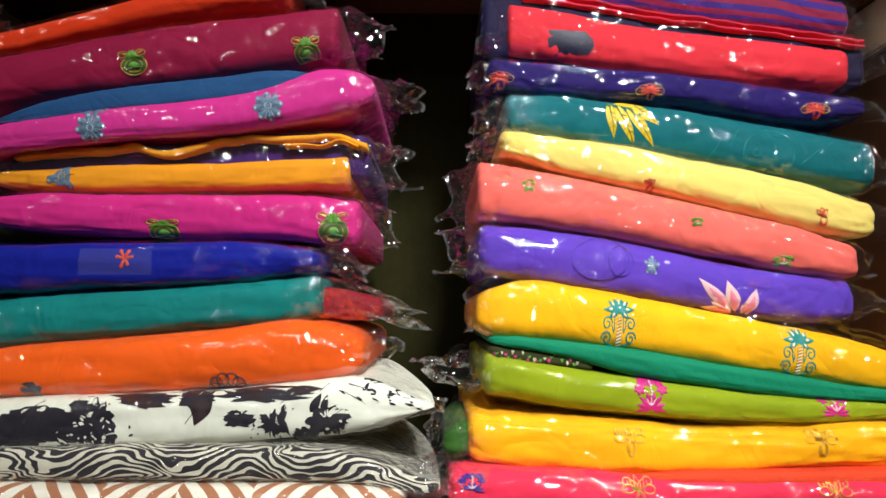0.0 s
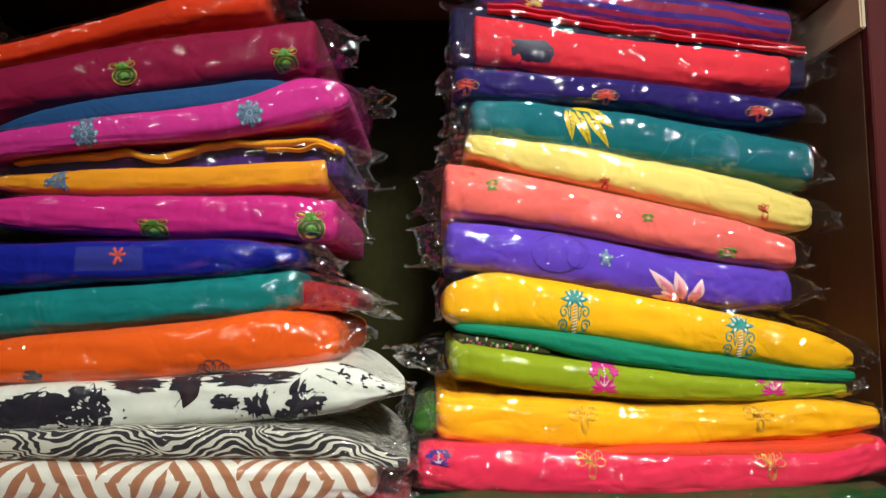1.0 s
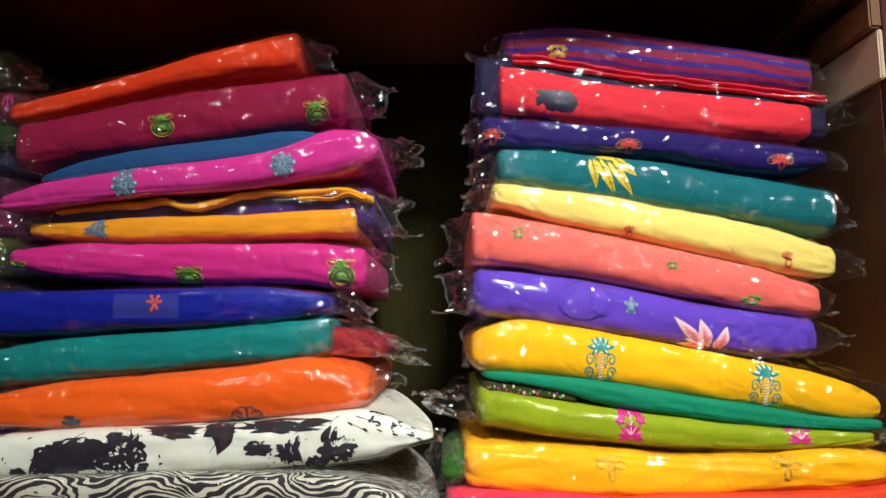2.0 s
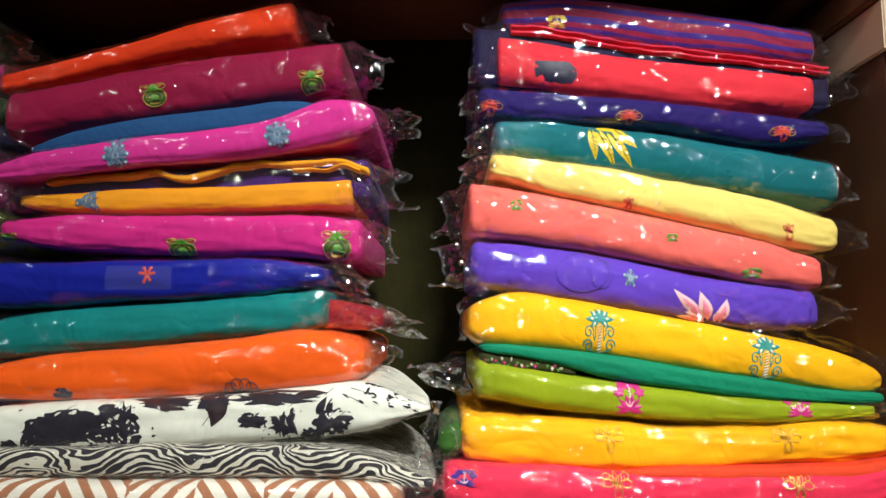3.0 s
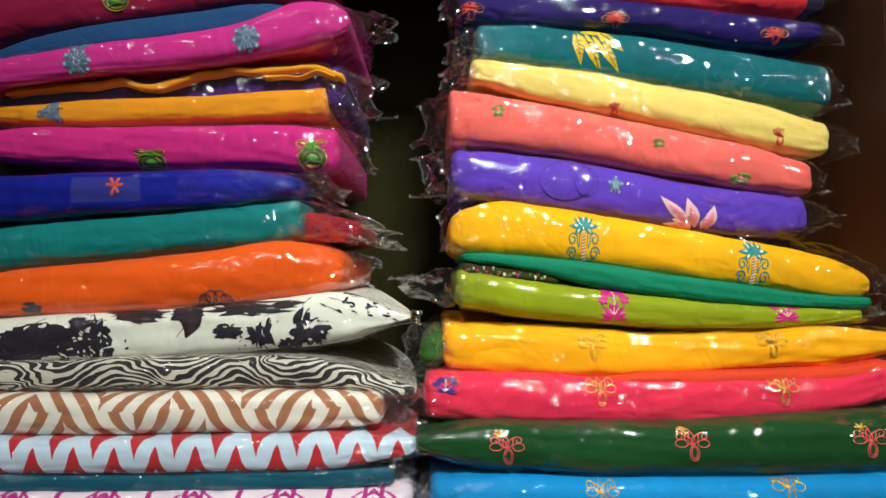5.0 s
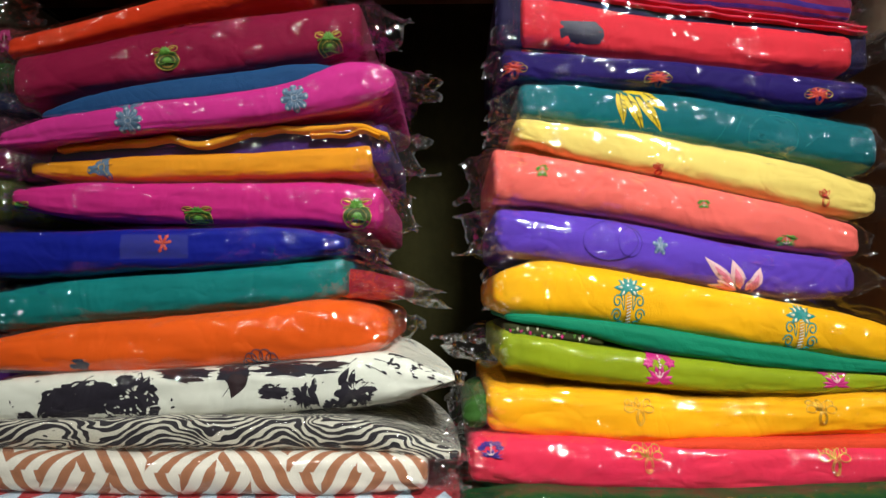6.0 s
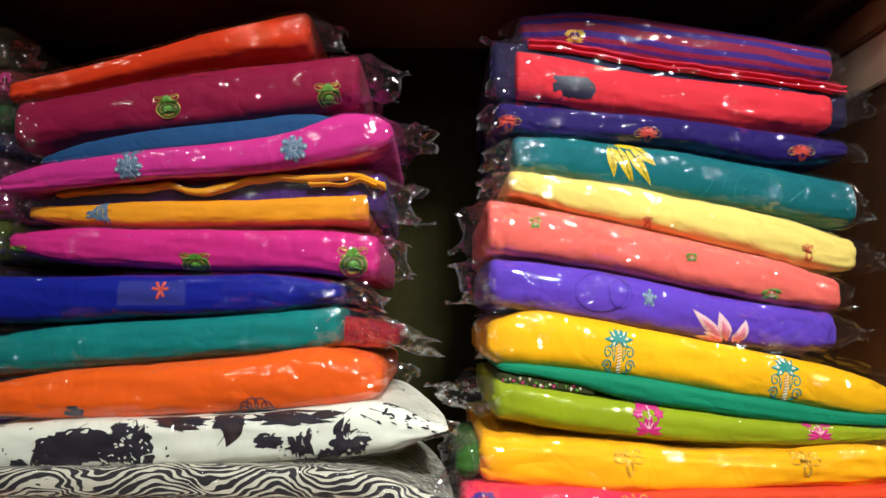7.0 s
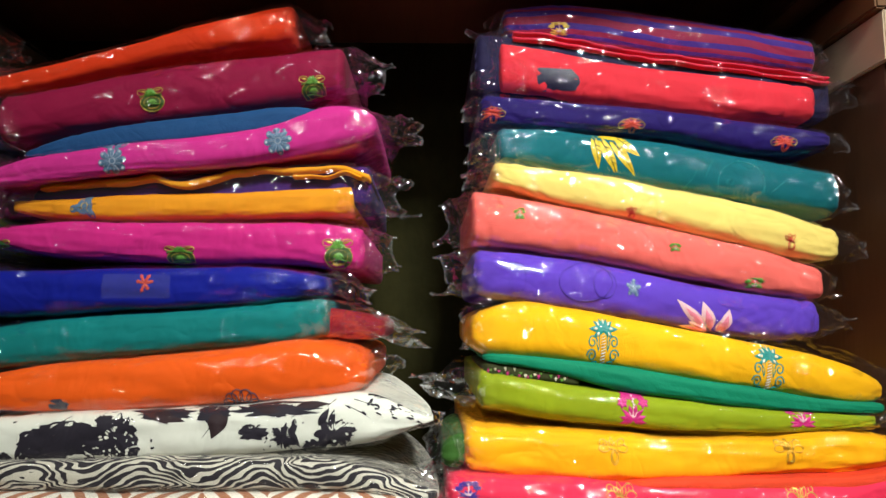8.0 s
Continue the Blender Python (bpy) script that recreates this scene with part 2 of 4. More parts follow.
def plaster(name, light, dark, rough=0.85):
    mat = bpy.data.materials.new(name)
    nt, nodes, bsdf = links(mat)
    tex = nt.nodes.new("ShaderNodeTexCoord")
    place = nt.nodes.new("ShaderNodeMapping")
    place.inputs["Scale"].default_value = (3.0, 3.0, 0.6)
    nt.links.new(tex.outputs["Object"], place.inputs["Vector"])
    n1 = add(nt, "ShaderNodeTexNoise", Scale=6.0, Detail=5.0, Roughness=0.65)
    n2 = add(nt, "ShaderNodeTexNoise", Scale=70.0, Detail=3.0)
    nt.links.new(place.outputs[0], n1.inputs["Vector"])
    nt.links.new(tex.outputs["Object"], n2.inputs["Vector"])
    nt.links.new(blend(nt, maths(nt, "MULTIPLY_ADD", n2.outputs[0], 0.3, maths(nt, "MULTIPLY", n1.outputs[0], 0.8)), dark, light), bsdf.inputs["Base Color"])
    bump = add(nt, "ShaderNodeBump", Strength=0.3, Distance=0.002)
    nt.links.new(n2.outputs[0], bump.inputs["Height"])
    nt.links.new(bump.outputs[0], bsdf.inputs["Normal"])
    bsdf.inputs["Roughness"].default_value = rough
    bsdf.inputs["Specular IOR Level"].default_value = 0.12
    return mat


def thread(name, colour, metal=0.0, rough=0.45):
    mat = bpy.data.materials.new(name)
    nt, nodes, bsdf = links(mat)
    tex = nt.nodes.new("ShaderNodeTexCoord")
    n = add(nt, "ShaderNodeTexNoise", Scale=900.0, Detail=2.0)
    nt.links.new(tex.outputs["Object"], n.inputs["Vector"])
    nt.links.new(blend(nt, n.outputs[0], tuple(c * 0.6 for c in colour), tuple(min(1, c * 1.35) for c in colour)), bsdf.inputs["Base Color"])
    bump = add(nt, "ShaderNodeBump", Strength=0.6, Distance=0.0008)
    nt.links.new(n.outputs[0], bump.inputs["Height"])
    nt.links.new(bump.outputs[0], bsdf.inputs["Normal"])
    bsdf.inputs["Roughness"].default_value, bsdf.inputs["Metallic"].default_value = rough, metal
    return mat


FILM = plastic_film("clear_film")
LABEL_FILM = plastic_film("label_film", haze=0.035, crease=0.6)
FILM_HAZY = plastic_film("hazy_film", haze=0.008)
WOOD_SIDE = wood("brown_side_wood", (0.18, 0.075, 0.036), (0.07, 0.028, 0.014), 0.45, "Z")
WOOD_TOP = wood("brown_top_wood", (0.27, 0.125, 0.045), (0.10, 0.042, 0.018), 0.5, "Y")
WOOD_PALE = wood("pale_batten_wood", (0.66, 0.52, 0.36), (0.48, 0.35, 0.22), 0.55, "Y")
WOOD_EDGE = wood("edge_wood", (0.15, 0.075, 0.038), (0.07, 0.032, 0.016), 0.5, "Z")
WOOD_RED = wood("red_brown_wood", (0.11, 0.010, 0.008), (0.04, 0.005, 0.005), 0.4, "Z")
# Olive board taken near black, which puts the gap's shade into its colour.
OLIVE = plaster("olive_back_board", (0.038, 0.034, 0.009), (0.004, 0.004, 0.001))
WALL = plaster("room_paint", (0.075, 0.058, 0.044), (0.045, 0.035, 0.026))
FLOOR = plaster("stone_floor", (0.08, 0.07, 0.06), (0.05, 0.043, 0.037), 0.5)


# ---- mesh helpers ----
def linked(name, bm, mat, parent=None, label="", smooth=True):
    mesh = bpy.data.meshes.new(name)
    bm.to_mesh(mesh)
    bm.free()
    mesh.materials.append(mat)
    if smooth:
        for p in mesh.polygons:
            p.use_smooth = True
    ob = new(name, mesh)
    if parent:
        ob.parent = parent
    return tagged(ob, label)


def part(name, bm, mat, parent, label="", smooth=True):
    return linked(name, bm, mat, parent, label, smooth)


def box(x0, x1, y0, y1, z0, z1, bevel=0.002):
    bm = bmesh.new()
    bmesh.ops.create_cube(bm, size=1, matrix=Matrix.LocRotScale(((x0 + x1) / 2, (y0 + y1) / 2, (z0 + z1) / 2), None, (x1 - x0, y1 - y0, z1 - z0)))
    if bevel:
        bmesh.ops.bevel(bm, geom=bm.edges[:], offset=bevel, segments=2, affect="EDGES")
    return bm


def structure(name, bm, mat, label, category):
    return tagged(linked(name, bm, mat, smooth=False), label, category, kind="structure")


def curve_value(values, u):
    """A smooth value along evenly spaced stations."""
    n = len(values) - 1
    t = min(max(u, 0.0), 1.0) * n
    i = min(int(t), n - 1)
    f = t - i
    p0, p1, p2, p3 = values[max(i - 1, 0)], values[i], values[i + 1], values[min(i + 2, n)]
    return p1 + 0.5 * f * (p2 - p0 + f * (2 * p0 - 5 * p1 + 4 * p2 - p3 + f * (3 * (p1 - p2) + p3 - p0)))


def rnd(x, y, z):
    return noise.noise((x, y, z))


class Fold:
    """A folded garment lying along x with its rounded fold to the front."""

    def __init__(self, xl, xr, y, tops, bottoms, depth=0.24, bulge=0.42, round_l=0.009, round_r=0.009, end=0.7, amp=0.0014, seed=0.0, yaw=0.0):
        self.xl, self.xr, self.y, self.tops, self.bottoms = xl, xr, y, tops, bottoms
        self.depth, self.bulge, self.round_l, self.round_r, self.end, self.seed, self.yaw = depth, bulge, round_l, round_r, end, seed, yaw
        thick = (sum(tops) / len(tops) - sum(bottoms) / len(bottoms))
        self.amp = 0.9 * amp * min(1.0, thick / 0.032)

    def section(self, x):
        u = (x - self.xl) / (self.xr - self.xl)
        zt, zb = curve_value(self.tops, u), curve_value(self.bottoms, u)
        h, zc = max(zt - zb, 0.004), (zt + zb) / 2
        d = min((x - self.xl) / self.round_l, (self.xr - x) / self.round_r, 1.0)
        e = math.sqrt(max(0.0, 1 - (1 - max(d, 0.0)) ** 2))
        return h * (self.end + (1 - self.end) * e), zc, self.y + self.yaw * (u - 0.5) + (1 - e) * 0.010, h

    def ripple(self, x, phi):
        s = self.seed
        a = rnd(x * 11 + s, phi * 0.9, s) + 0.55 * rnd(x * 30 + s, phi * 2.2, s + 7) + 0.22 * rnd(x * 85, phi * 4.0 + s, s + 3)
        crease = abs(rnd(x * 5.0 + phi * 1.1 + s, phi * 0.5, s + 11))
        ends = max(0.0, 1 - min(x - self.xl, self.xr - x) / 0.09)
        pinch = max(0.0, 0.12 - abs(rnd(x * 24 + s, phi * 0.7 + x * 6, s + 17))) * 8
        return self.amp * a - self.amp * 1.2 * max(0.0, 0.10 - crease) * 10 - self.amp * (0.35 + 1.1 * ends) * pinch

    def point(self, x, phi, off=0.0):
        h, zc, y, full = self.section(min(max(x, self.xl), self.xr))
        r = self.bulge * full
        c, s = max(math.cos(phi), 0.0), math.sin(phi)
        sz = math.copysign(abs(s) ** 0.76, s)
        nx = Vector((0, -max(c, 0.001) / r, s / (h / 2))).normalized()
        return Vector((x, y + r * (1 - c ** 0.76), zc + h / 2 * sz)) + nx * (off + self.ripple(x, phi))

    def angle(self, x, z):
        h, zc, _, _ = self.section(x)
        q = min(max((z - zc) / (h / 2), -0.98), 0.98)
        return math.asin(math.copysign(abs(q) ** (1 / 0.76), q))

    def depth_at(self, x):
        """Depth behind the front fold; a long tapered end is rounded in plan too."""
        if self.round_r < 0.025:
            return self.depth
        f = min(1.0, max(0.0, (self.xr - x) / (1.6 * self.round_r)))
        return self.depth * (0.06 + 0.94 * math.sqrt(1 - (1 - f) ** 2))

    def columns(self, n):
        return [self.xl + (self.xr - self.xl) * (0.5 - 0.5 * math.cos(math.pi * (i / n)) if i in (0, n) else (i / n * 0.8 + 0.2 * (0.5 - 0.5 * math.cos(math.pi * i / n)))) for i in range(n + 1)]

    def mesh(self, n=120, m=20):
        bm = bmesh.new()
        uv = bm.loops.layers.uv.new("uv")
        grid, where = [], {}
        for x in self.columns(n):
            h, zc, y, full = self.section(x)
            r = self.bulge * full
            row = []
            pts = []
            for k, back in ((0, 1.0), (1, 0.55), (2, 0.2)):
                pts.append((Vector((x, y + r + back * self.depth_at(x), zc - h / 2 + 0.002 * rnd(x * 12, back * 3, self.seed))), -h * 0.68 - back * self.depth))
            for k in range(m + 1):
                phi = -math.pi / 2 + math.pi * k / m
                pts.append((self.point(x, phi), phi / (math.pi / 2) * h * 0.68))
            for k, back in ((0, 0.2), (1, 0.55), (2, 1.0)):
                pts.append((Vector((x, y + r + back * self.depth_at(x), zc + h / 2 + 0.002 * rnd(x * 12, back * 3 + 9, self.seed))), h * 0.68 + back * self.depth))
            for p, v in pts:
                vert = bm.verts.new(p)
                where[vert] = (x, v)
                row.append(vert)
            grid.append(row)
        for a, b in zip(grid, grid[1:]):
            for i in range(len(a) - 1):
                bm.faces.new((a[i], b[i], b[i + 1], a[i + 1]))
        for row, flip in ((grid[0], False), (grid[-1], True)):
            k = len(row)
            for i in range(k // 2):
                q = [row[i], row[i + 1], row[k - 2 - i], row[k - 1 - i]]
                q = [v for j, v in enumerate(q) if v not in q[:j]]
                if len(q) >= 3:
                    bm.faces.new(q if not flip else q[::-1])
        for face in bm.faces:
            for loop in face.loops:
                loop[uv].uv = where[loop.vert]
        bmesh.ops.recalc_face_normals(bm, faces=bm.faces[:])
        return bm


def bag_mesh(fold, left, right, left_h=0.35, right_h=0.35, droop=-0.004, gap=0.0022, grow=(0.0, 0.0), n=150, m=22):
    """Polythene round a fold, with crumpled empty ends past the cloth. grow: how far it stands above and below the cloth."""
    bm = bmesh.new()
    uv = bm.loops.layers.uv.new("uv")
    slack = {}
    s = fold.seed
    x0, x1 = fold.xl - left, fold.xr + right
    grid = []
    for i in range(n + 1):
        x = x0 + (x1 - x0) * i / n
        past, reach, final, side = 0.0, 1.0, 1.0, 0
        if x < fold.xl:
            past, reach, final, side = fold.xl - x, left, left_h, -1
        elif x > fold.xr:
            past, reach, final, side = x - fold.xr, right, right_h, 1
        t = past / reach if reach > 0 else 0.0
        inner = min(max(x, fold.xl + 0.004), fold.xr - 0.004)
        h, zc, y, full = fold.section(inner)
        h = h * (1 - (1 - final) * t ** 0.8)
        r = fold.bulge * full
        row = []
        for k in range(-3, m + 4):
            kk = min(max(k, 0), m)
            phi = -math.pi / 2 + math.pi * kk / m
            back = 0.0 if 0 <= k <= m else (-k if k < 0 else k - m) / 3
            loose = max(0.0, rnd(x * 9 + s, phi * 0.8, s + 40)) * 2 + max(0.0, 1 - min(x - fold.xl, fold.xr - x) / 0.04)
            crinkle = (0.0006 * rnd(x * 60 + s, phi * 2.6, s + 2) + 0.0040 * (0.30 - abs(rnd(x * 18 + s, phi * 1.4 + x * 12, s + 5)))) * min(loose, 1.2)
            if side == 0:
                p = fold.point(inner if abs(inner - x) < 0.003 else x, phi, gap + crinkle)
                p.x = x
                p.z += grow[0] * max(math.sin(phi), 0) ** 2 - grow[1] * max(-math.sin(phi), 0) ** 2
            else:
                c, sn = max(math.cos(phi), 0), math.sin(phi)
                p = Vector((x, y + r * (0.55 * t + (1 - 0.7 * t) * (1 - c ** 0.76)), zc + droop * t * t + (h / 2 + gap) * math.copysign(abs(sn) ** 0.76, sn)))
                p.z += grow[0] * (1 - t) * max(sn, 0) ** 2
                wave = 0.0090 * min(1.0, past / 0.008)
                p.y += wave * (rnd(x * 60 + s, phi * 1.6, s + 21) + 0.5 * rnd(x * 150, phi * 4 + s, s)) + 0.012 * t
                p.z += wave * 0.9 * rnd(x * 75 + s, phi * 2.2, s + 31)
                p.x += side * t * reach * (0.60 * rnd(phi * 1.1, s, 4.0 + side) + 0.10 * rnd(phi * 4.2, s + 9, side) + 0.22 * abs(sn) ** 3)
            if back:
                p.y += back * fold.depth_at(min(x, fold.xr)) * 0.9 * (1 - min(1.0, 1.7 * t))
                p.z += 0.003 * rnd(x * 18, back * 4, s + k)
            vert = bm.verts.new(p)
            near = min(x - fold.xl, fold.xr - x)
            slack[vert] = (1.0 if side else max(0.0, 1 - near / 0.035), 1.0 if i in (0, n) else 0.0)
            row.append(vert)
        grid.append(row)
    for a, b in zip(grid, grid[1:]):
        for i in range(len(a) - 1):
            bm.faces.new((a[i], b[i], b[i + 1], a[i + 1]))
    for face in bm.faces:
        for loop in face.loops:
            loop[uv].uv = slack[loop.vert]
    return bm


# ---- embroidery: strokes and petals laid on the fold ----
class Sewn:
    """A motif in its own unit square, laid on a fold at (x, z) with a width and height in metres."""

    def __init__(self, fold, x, z, w, h, turn=0.0):
        self.fold, self.x, self.w, self.h, self.turn = fold, x, w, h, radians(turn)
        self.z = z
        self.bm, self.lift = bmesh.new(), 0.0

    def at(self, a, b, off):
        off += self.lift
        c, s = math.cos(self.turn), math.sin(self.turn)
        a, b = a * self.w / 2, b * self.h / 2
        a, b = a * c - b * s, a * s + b * c
        x = min(max(self.x + a, self.fold.xl + 0.001), self.fold.xr - 0.001)
        return self.fold.point(x, self.fold.angle(x, self.z + b), off)

    def stroke(self, pts, width, lift=0.0011):
        rows = []
        for i, (a, b) in enumerate(pts):
            a0, b0 = pts[max(i - 1, 0)]
            a1, b1 = pts[min(i + 1, len(pts) - 1)]
            dx, dy = (a1 - a0) * self.w, (b1 - b0) * self.h
            d = math.hypot(dx, dy) or 1.0
            na, nb = -dy / d * width / self.w, dx / d * width / self.h
            rows.append([self.bm.verts.new(self.at(a + na * k, b + nb * k, o)) for k, o in ((-1, 0.0002), (0, lift), (1, 0.0002))])
        for r, q in zip(rows, rows[1:]):
            for k in (0, 1):
                self.bm.faces.new((r[k], q[k], q[k + 1], r[k + 1]))

    def fill(self, pts, lift=0.0007, centre=None):
        ca = centre or (sum(p[0] for p in pts) / len(pts), sum(p[1] for p in pts) / len(pts))
        ring = [self.bm.verts.new(self.at(a, b, 0.0003)) for a, b in pts]
        mid = [self.bm.verts.new(self.at(ca[0] + (a - ca[0]) * 0.6, ca[1] + (b - ca[1]) * 0.6, lift)) for a, b in pts]
        c = self.bm.verts.new(self.at(*ca, lift))
        n = len(ring)
        for i in range(n):
            j = (i + 1) % n
            self.bm.faces.new((ring[i], ring[j], mid[j], mid[i]))
            self.bm.faces.new((mid[i], mid[j], c))

    def petal(self, a, b, angle, length, width, filled=True, stroke=0.0009, steps=9):
        t = radians(angle)
        side = []
        for k in range(steps + 1):
            f = k / steps
            g = width * math.sin(math.pi * f ** 0.75)
            side.append((f * length, g))
        loop = side + [(f, -g) for f, g in side[-2:0:-1]]
        pts = [(a + f * math.cos(t) - g * math.sin(t), b + f * math.sin(t) + g * math.cos(t)) for f, g in loop]
        if filled:
            self.fill(pts, 0.0009)
        else:
            self.stroke(pts + pts[:1], stroke)

    def curl(self, a, b, size, turns=1.2, start=0.0, hand=1, width=0.0009, steps=18):
        pts = []
        for k in range(steps + 1):
            f = k / steps
            ang = radians(start) + hand * f * turns * 2 * math.pi
            pts.append((a + size * (1 - 0.75 * f) * math.cos(ang), b + size * (1 - 0.75 * f) * math.sin(ang)))
        self.stroke(pts, width)

    def ring(self, a, b, ra, rb, width=0.0009, steps=16):
        self.stroke([(a + ra * math.cos(2 * math.pi * k / steps), b + rb * math.sin(2 * math.pi * k / steps)) for k in range(steps + 1)], width)

    def disc(self, a, b, ra, rb, steps=14, rag=0.0, seed=0.0):
        pts = []
        for k in range(steps):
            q = 2 * math.pi * k / steps
            f = 1 + rag * rnd(math.cos(q) * 2.2 + seed, math.sin(q) * 2.2, seed) + 0.6 * rag * rnd(math.cos(q) * 6 + seed, math.sin(q) * 6, seed) + 0.5 * rag * rnd(math.cos(q) * 15 + seed, math.sin(q) * 15, seed)
            pts.append((a + ra * f * math.cos(q), b + rb * f * math.sin(q)))
        self.fill(pts, 0.0006)

    def done(self, name, mat, parent, label=""):
        bmesh.ops.recalc_face_normals(self.bm, faces=self.bm.faces[:])
        return part(name, self.bm, mat, parent, label)


GOLD = thread("gold_thread", (0.62, 0.40, 0.08), 0.6, 0.35)
GREEN_T = thread("green_thread", (0.03, 0.16, 0.015))
LEAF_T = thread("leaf_green_thread", (0.11, 0.30, 0.03))
GREY_T = thread("steel_blue_thread", (0.10, 0.18, 0.28))
PALE_T = thread("pale_grey_thread", (0.42, 0.46, 0.52))
RED_T = thread("red_thread", (0.62, 0.05, 0.03))
CORAL_T = thread("coral_thread", (0.75, 0.10, 0.10))
TEAL_T = thread("teal_thread", (0.0, 0.22, 0.20))
CREAM_T = thread("cream_thread", (0.75, 0.68, 0.48))
YELLOW_T = thread("yellow_thread", (0.72, 0.52, 0.012))
PINK_T = thread("pink_thread", (0.85, 0.22, 0.32))
PALEPINK_T = thread("pale_pink_thread", (0.90, 0.50, 0.52))
MAGENTA_T = thread("magenta_thread", (0.55, 0.015, 0.18))
POT_T = thread("olive_gold_thread", (0.045, 0.085, 0.008))
OLIVE_T = thread("olive_thread", (0.10, 0.10, 0.015))
TEAL_PALE_T = thread("pale_teal_thread", (0.0, 0.24, 0.25))
VIOLET_T = thread("dark_violet_thread", (0.045, 0.012, 0.22))
NAVY_T = thread("navy_thread", (0.018, 0.016, 0.045))
INK = cloth("black_print", (0.016, 0.014, 0.022), (0.028, 0.022, 0.030), 0.65)
INK_BROWN = cloth("brown_black_print", (0.045, 0.020, 0.020), (0.020, 0.014, 0.018), 0.65)


def beetle_motif(fold, ob, x, z, w, h, turn=0.0):
    """A round stitched pot with two looped handles and a leafy top."""
    base = Sewn(fold, x, z, w, h, turn)
    base.disc(0.06, -0.34, 0.92, 0.66, 18)
    m = base.done("embroidered_motif", POT_T, ob, "green and gold stitched pot motif")
    line = Sewn(fold, x, z, w, h, turn)
    line.ring(0.06, -0.34, 0.93, 0.66, 0.0009)
    line.ring(0.06, -0.34, 0.62, 0.42, 0.0005)
    for side in (-1, 1):
        line.ring(side * 0.64, 0.50, 0.36, 0.22, 0.0009)
        line.petal(side * 0.34, 0.46, 90 - side * 75, 0.55, 0.08)
    line.stroke([(-0.35, -0.72), (-0.1, -0.80), (0.25, -0.80), (0.5, -0.70)], 0.0013, 0.0016)
    line.done("outline_stitch", GOLD, m)
    leaves = Sewn(fold, x, z, w, h, turn)
    leaves.lift = 0.0005
    for a, length in ((15, 0.5), (45, 0.52), (75, 0.55), (105, 0.55), (135, 0.52), (165, 0.5)):
        leaves.petal(0.02, 0.22, a, length, 0.16)
    leaves.stroke([(-0.85, 0.14), (-0.3, 0.24), (0.3, 0.24), (0.9, 0.10)], 0.0012, 0.0014)
    for a in (-40, -65, -90, -115, -140):
        leaves.petal(0.06, -0.10, a, 0.52, 0.09)
    leaves.stroke([(-0.5, -0.56), (0.08, -0.46), (0.64, -0.56)], 0.0010, 0.0015)
    leaves.done("leaf_stitch", LEAF_T, m)


def bloom_motif(fold, ob, x, z, w, h, petals=8, fill_mat=GREY_T, line_mat=PALE_T, label="grey-blue stitched flower", turn=0.0, crown=False):
    """A round flower of blunt petals with a bead at each tip."""
    base = Sewn(fold, x, z, w, h, turn)
    base.disc(0, 0, 0.5, 0.5)
    for k in range(petals):
        a = radians(360 / petals * k + 10)
        base.petal(0.12 * math.cos(a), 0.12 * math.sin(a), 360 / petals * k + 10, 0.80, 0.24)
        base.disc(0.72 * math.cos(a), 0.72 * math.sin(a), 0.24, 0.24, 10)
    if crown:
        for side in (-1, 1):
            base.ring(side * 0.5, 1.25, 0.34, 0.28, 0.0010)
            base.petal(side * 0.15, 0.75, 90 - side * 22, 0.8, 0.2)
    m = base.done("embroidered_motif", fill_mat, ob, label)
    line = Sewn(fold, x, z, w, h, turn)
    line.lift = 0.0004
    for k in range(petals):
        a = radians(360 / petals * k + 10)
        line.stroke([(0.25 * math.cos(a), 0.25 * math.sin(a)), (0.62 * math.cos(a), 0.62 * math.sin(a))], 0.0005)
        line.disc(0.80 * math.cos(a), 0.80 * math.sin(a), 0.10, 0.10, 8)
        b = a + math.pi / petals
        line.stroke([(0.3 * math.cos(b), 0.3 * math.sin(b)), (0.75 * math.cos(b), 0.75 * math.sin(b))], 0.0004)
    line.ring(0, 0, 0.20, 0.20, 0.0008)
    line.done("outline_stitch", line_mat, m)


def palm_motif(fold, ob, x, z, w, h, turn=0.0):
    """A stitched palm: a crown of pointed petals on a thin trunk with two pairs of scrolls."""
    line = Sewn(fold, x, z, w, h, turn)
    for k in range(9):
        a = -30 + 30 * k
        reach = 1 / math.hypot(math.cos(radians(a)) / 0.98, math.sin(radians(a)) / 0.52)
        line.petal(0.0, 0.48, a, 0.94 * reach, 0.14)
    line.disc(0, 0.48, 0.26, 0.16)
    for side in (-1, 1):
        line.stroke([(side * 0.24, 0.30), (side * 0.25, -0.3), (side * 0.33, -0.98)], 0.0009)
        line.curl(side * 0.66, -0.08, 0.30, 1.35, 90 + side * 90, -side, 0.0013)
        line.curl(side * 0.68, -0.66, 0.30, 1.35, 90 - side * 90, side, 0.0013)
        line.stroke([(side * 0.28, -0.45), (side * 0.36, -0.25), (side * 0.42, -0.12)], 0.0011)
        line.stroke([(side * 0.32, -0.95), (side * 0.44, -0.90), (side * 0.62, -0.92)], 0.0011)
    m = line.done("embroidered_motif", TEAL_T, ob, "teal stitched palm with curling scrolls")
    stem = Sewn(fold, x, z, w, h, turn)
    stem.lift = 0.0008
    for a in (0, 45, 90, 135, 180, 225, -45):
        stem.petal(0.36 * math.cos(radians(a)), 0.48 + 0.20 * math.sin(radians(a)), a, 0.26, 0.06)
    for k in range(10):
        b = 0.20 - 0.125 * k
        stem.stroke([(-0.13, b - 0.03), (0.13, b + 0.05)], 0.0008, 0.0013)
    stem.done("stem_stitch", CREAM_T, m, "cream stitched stem")


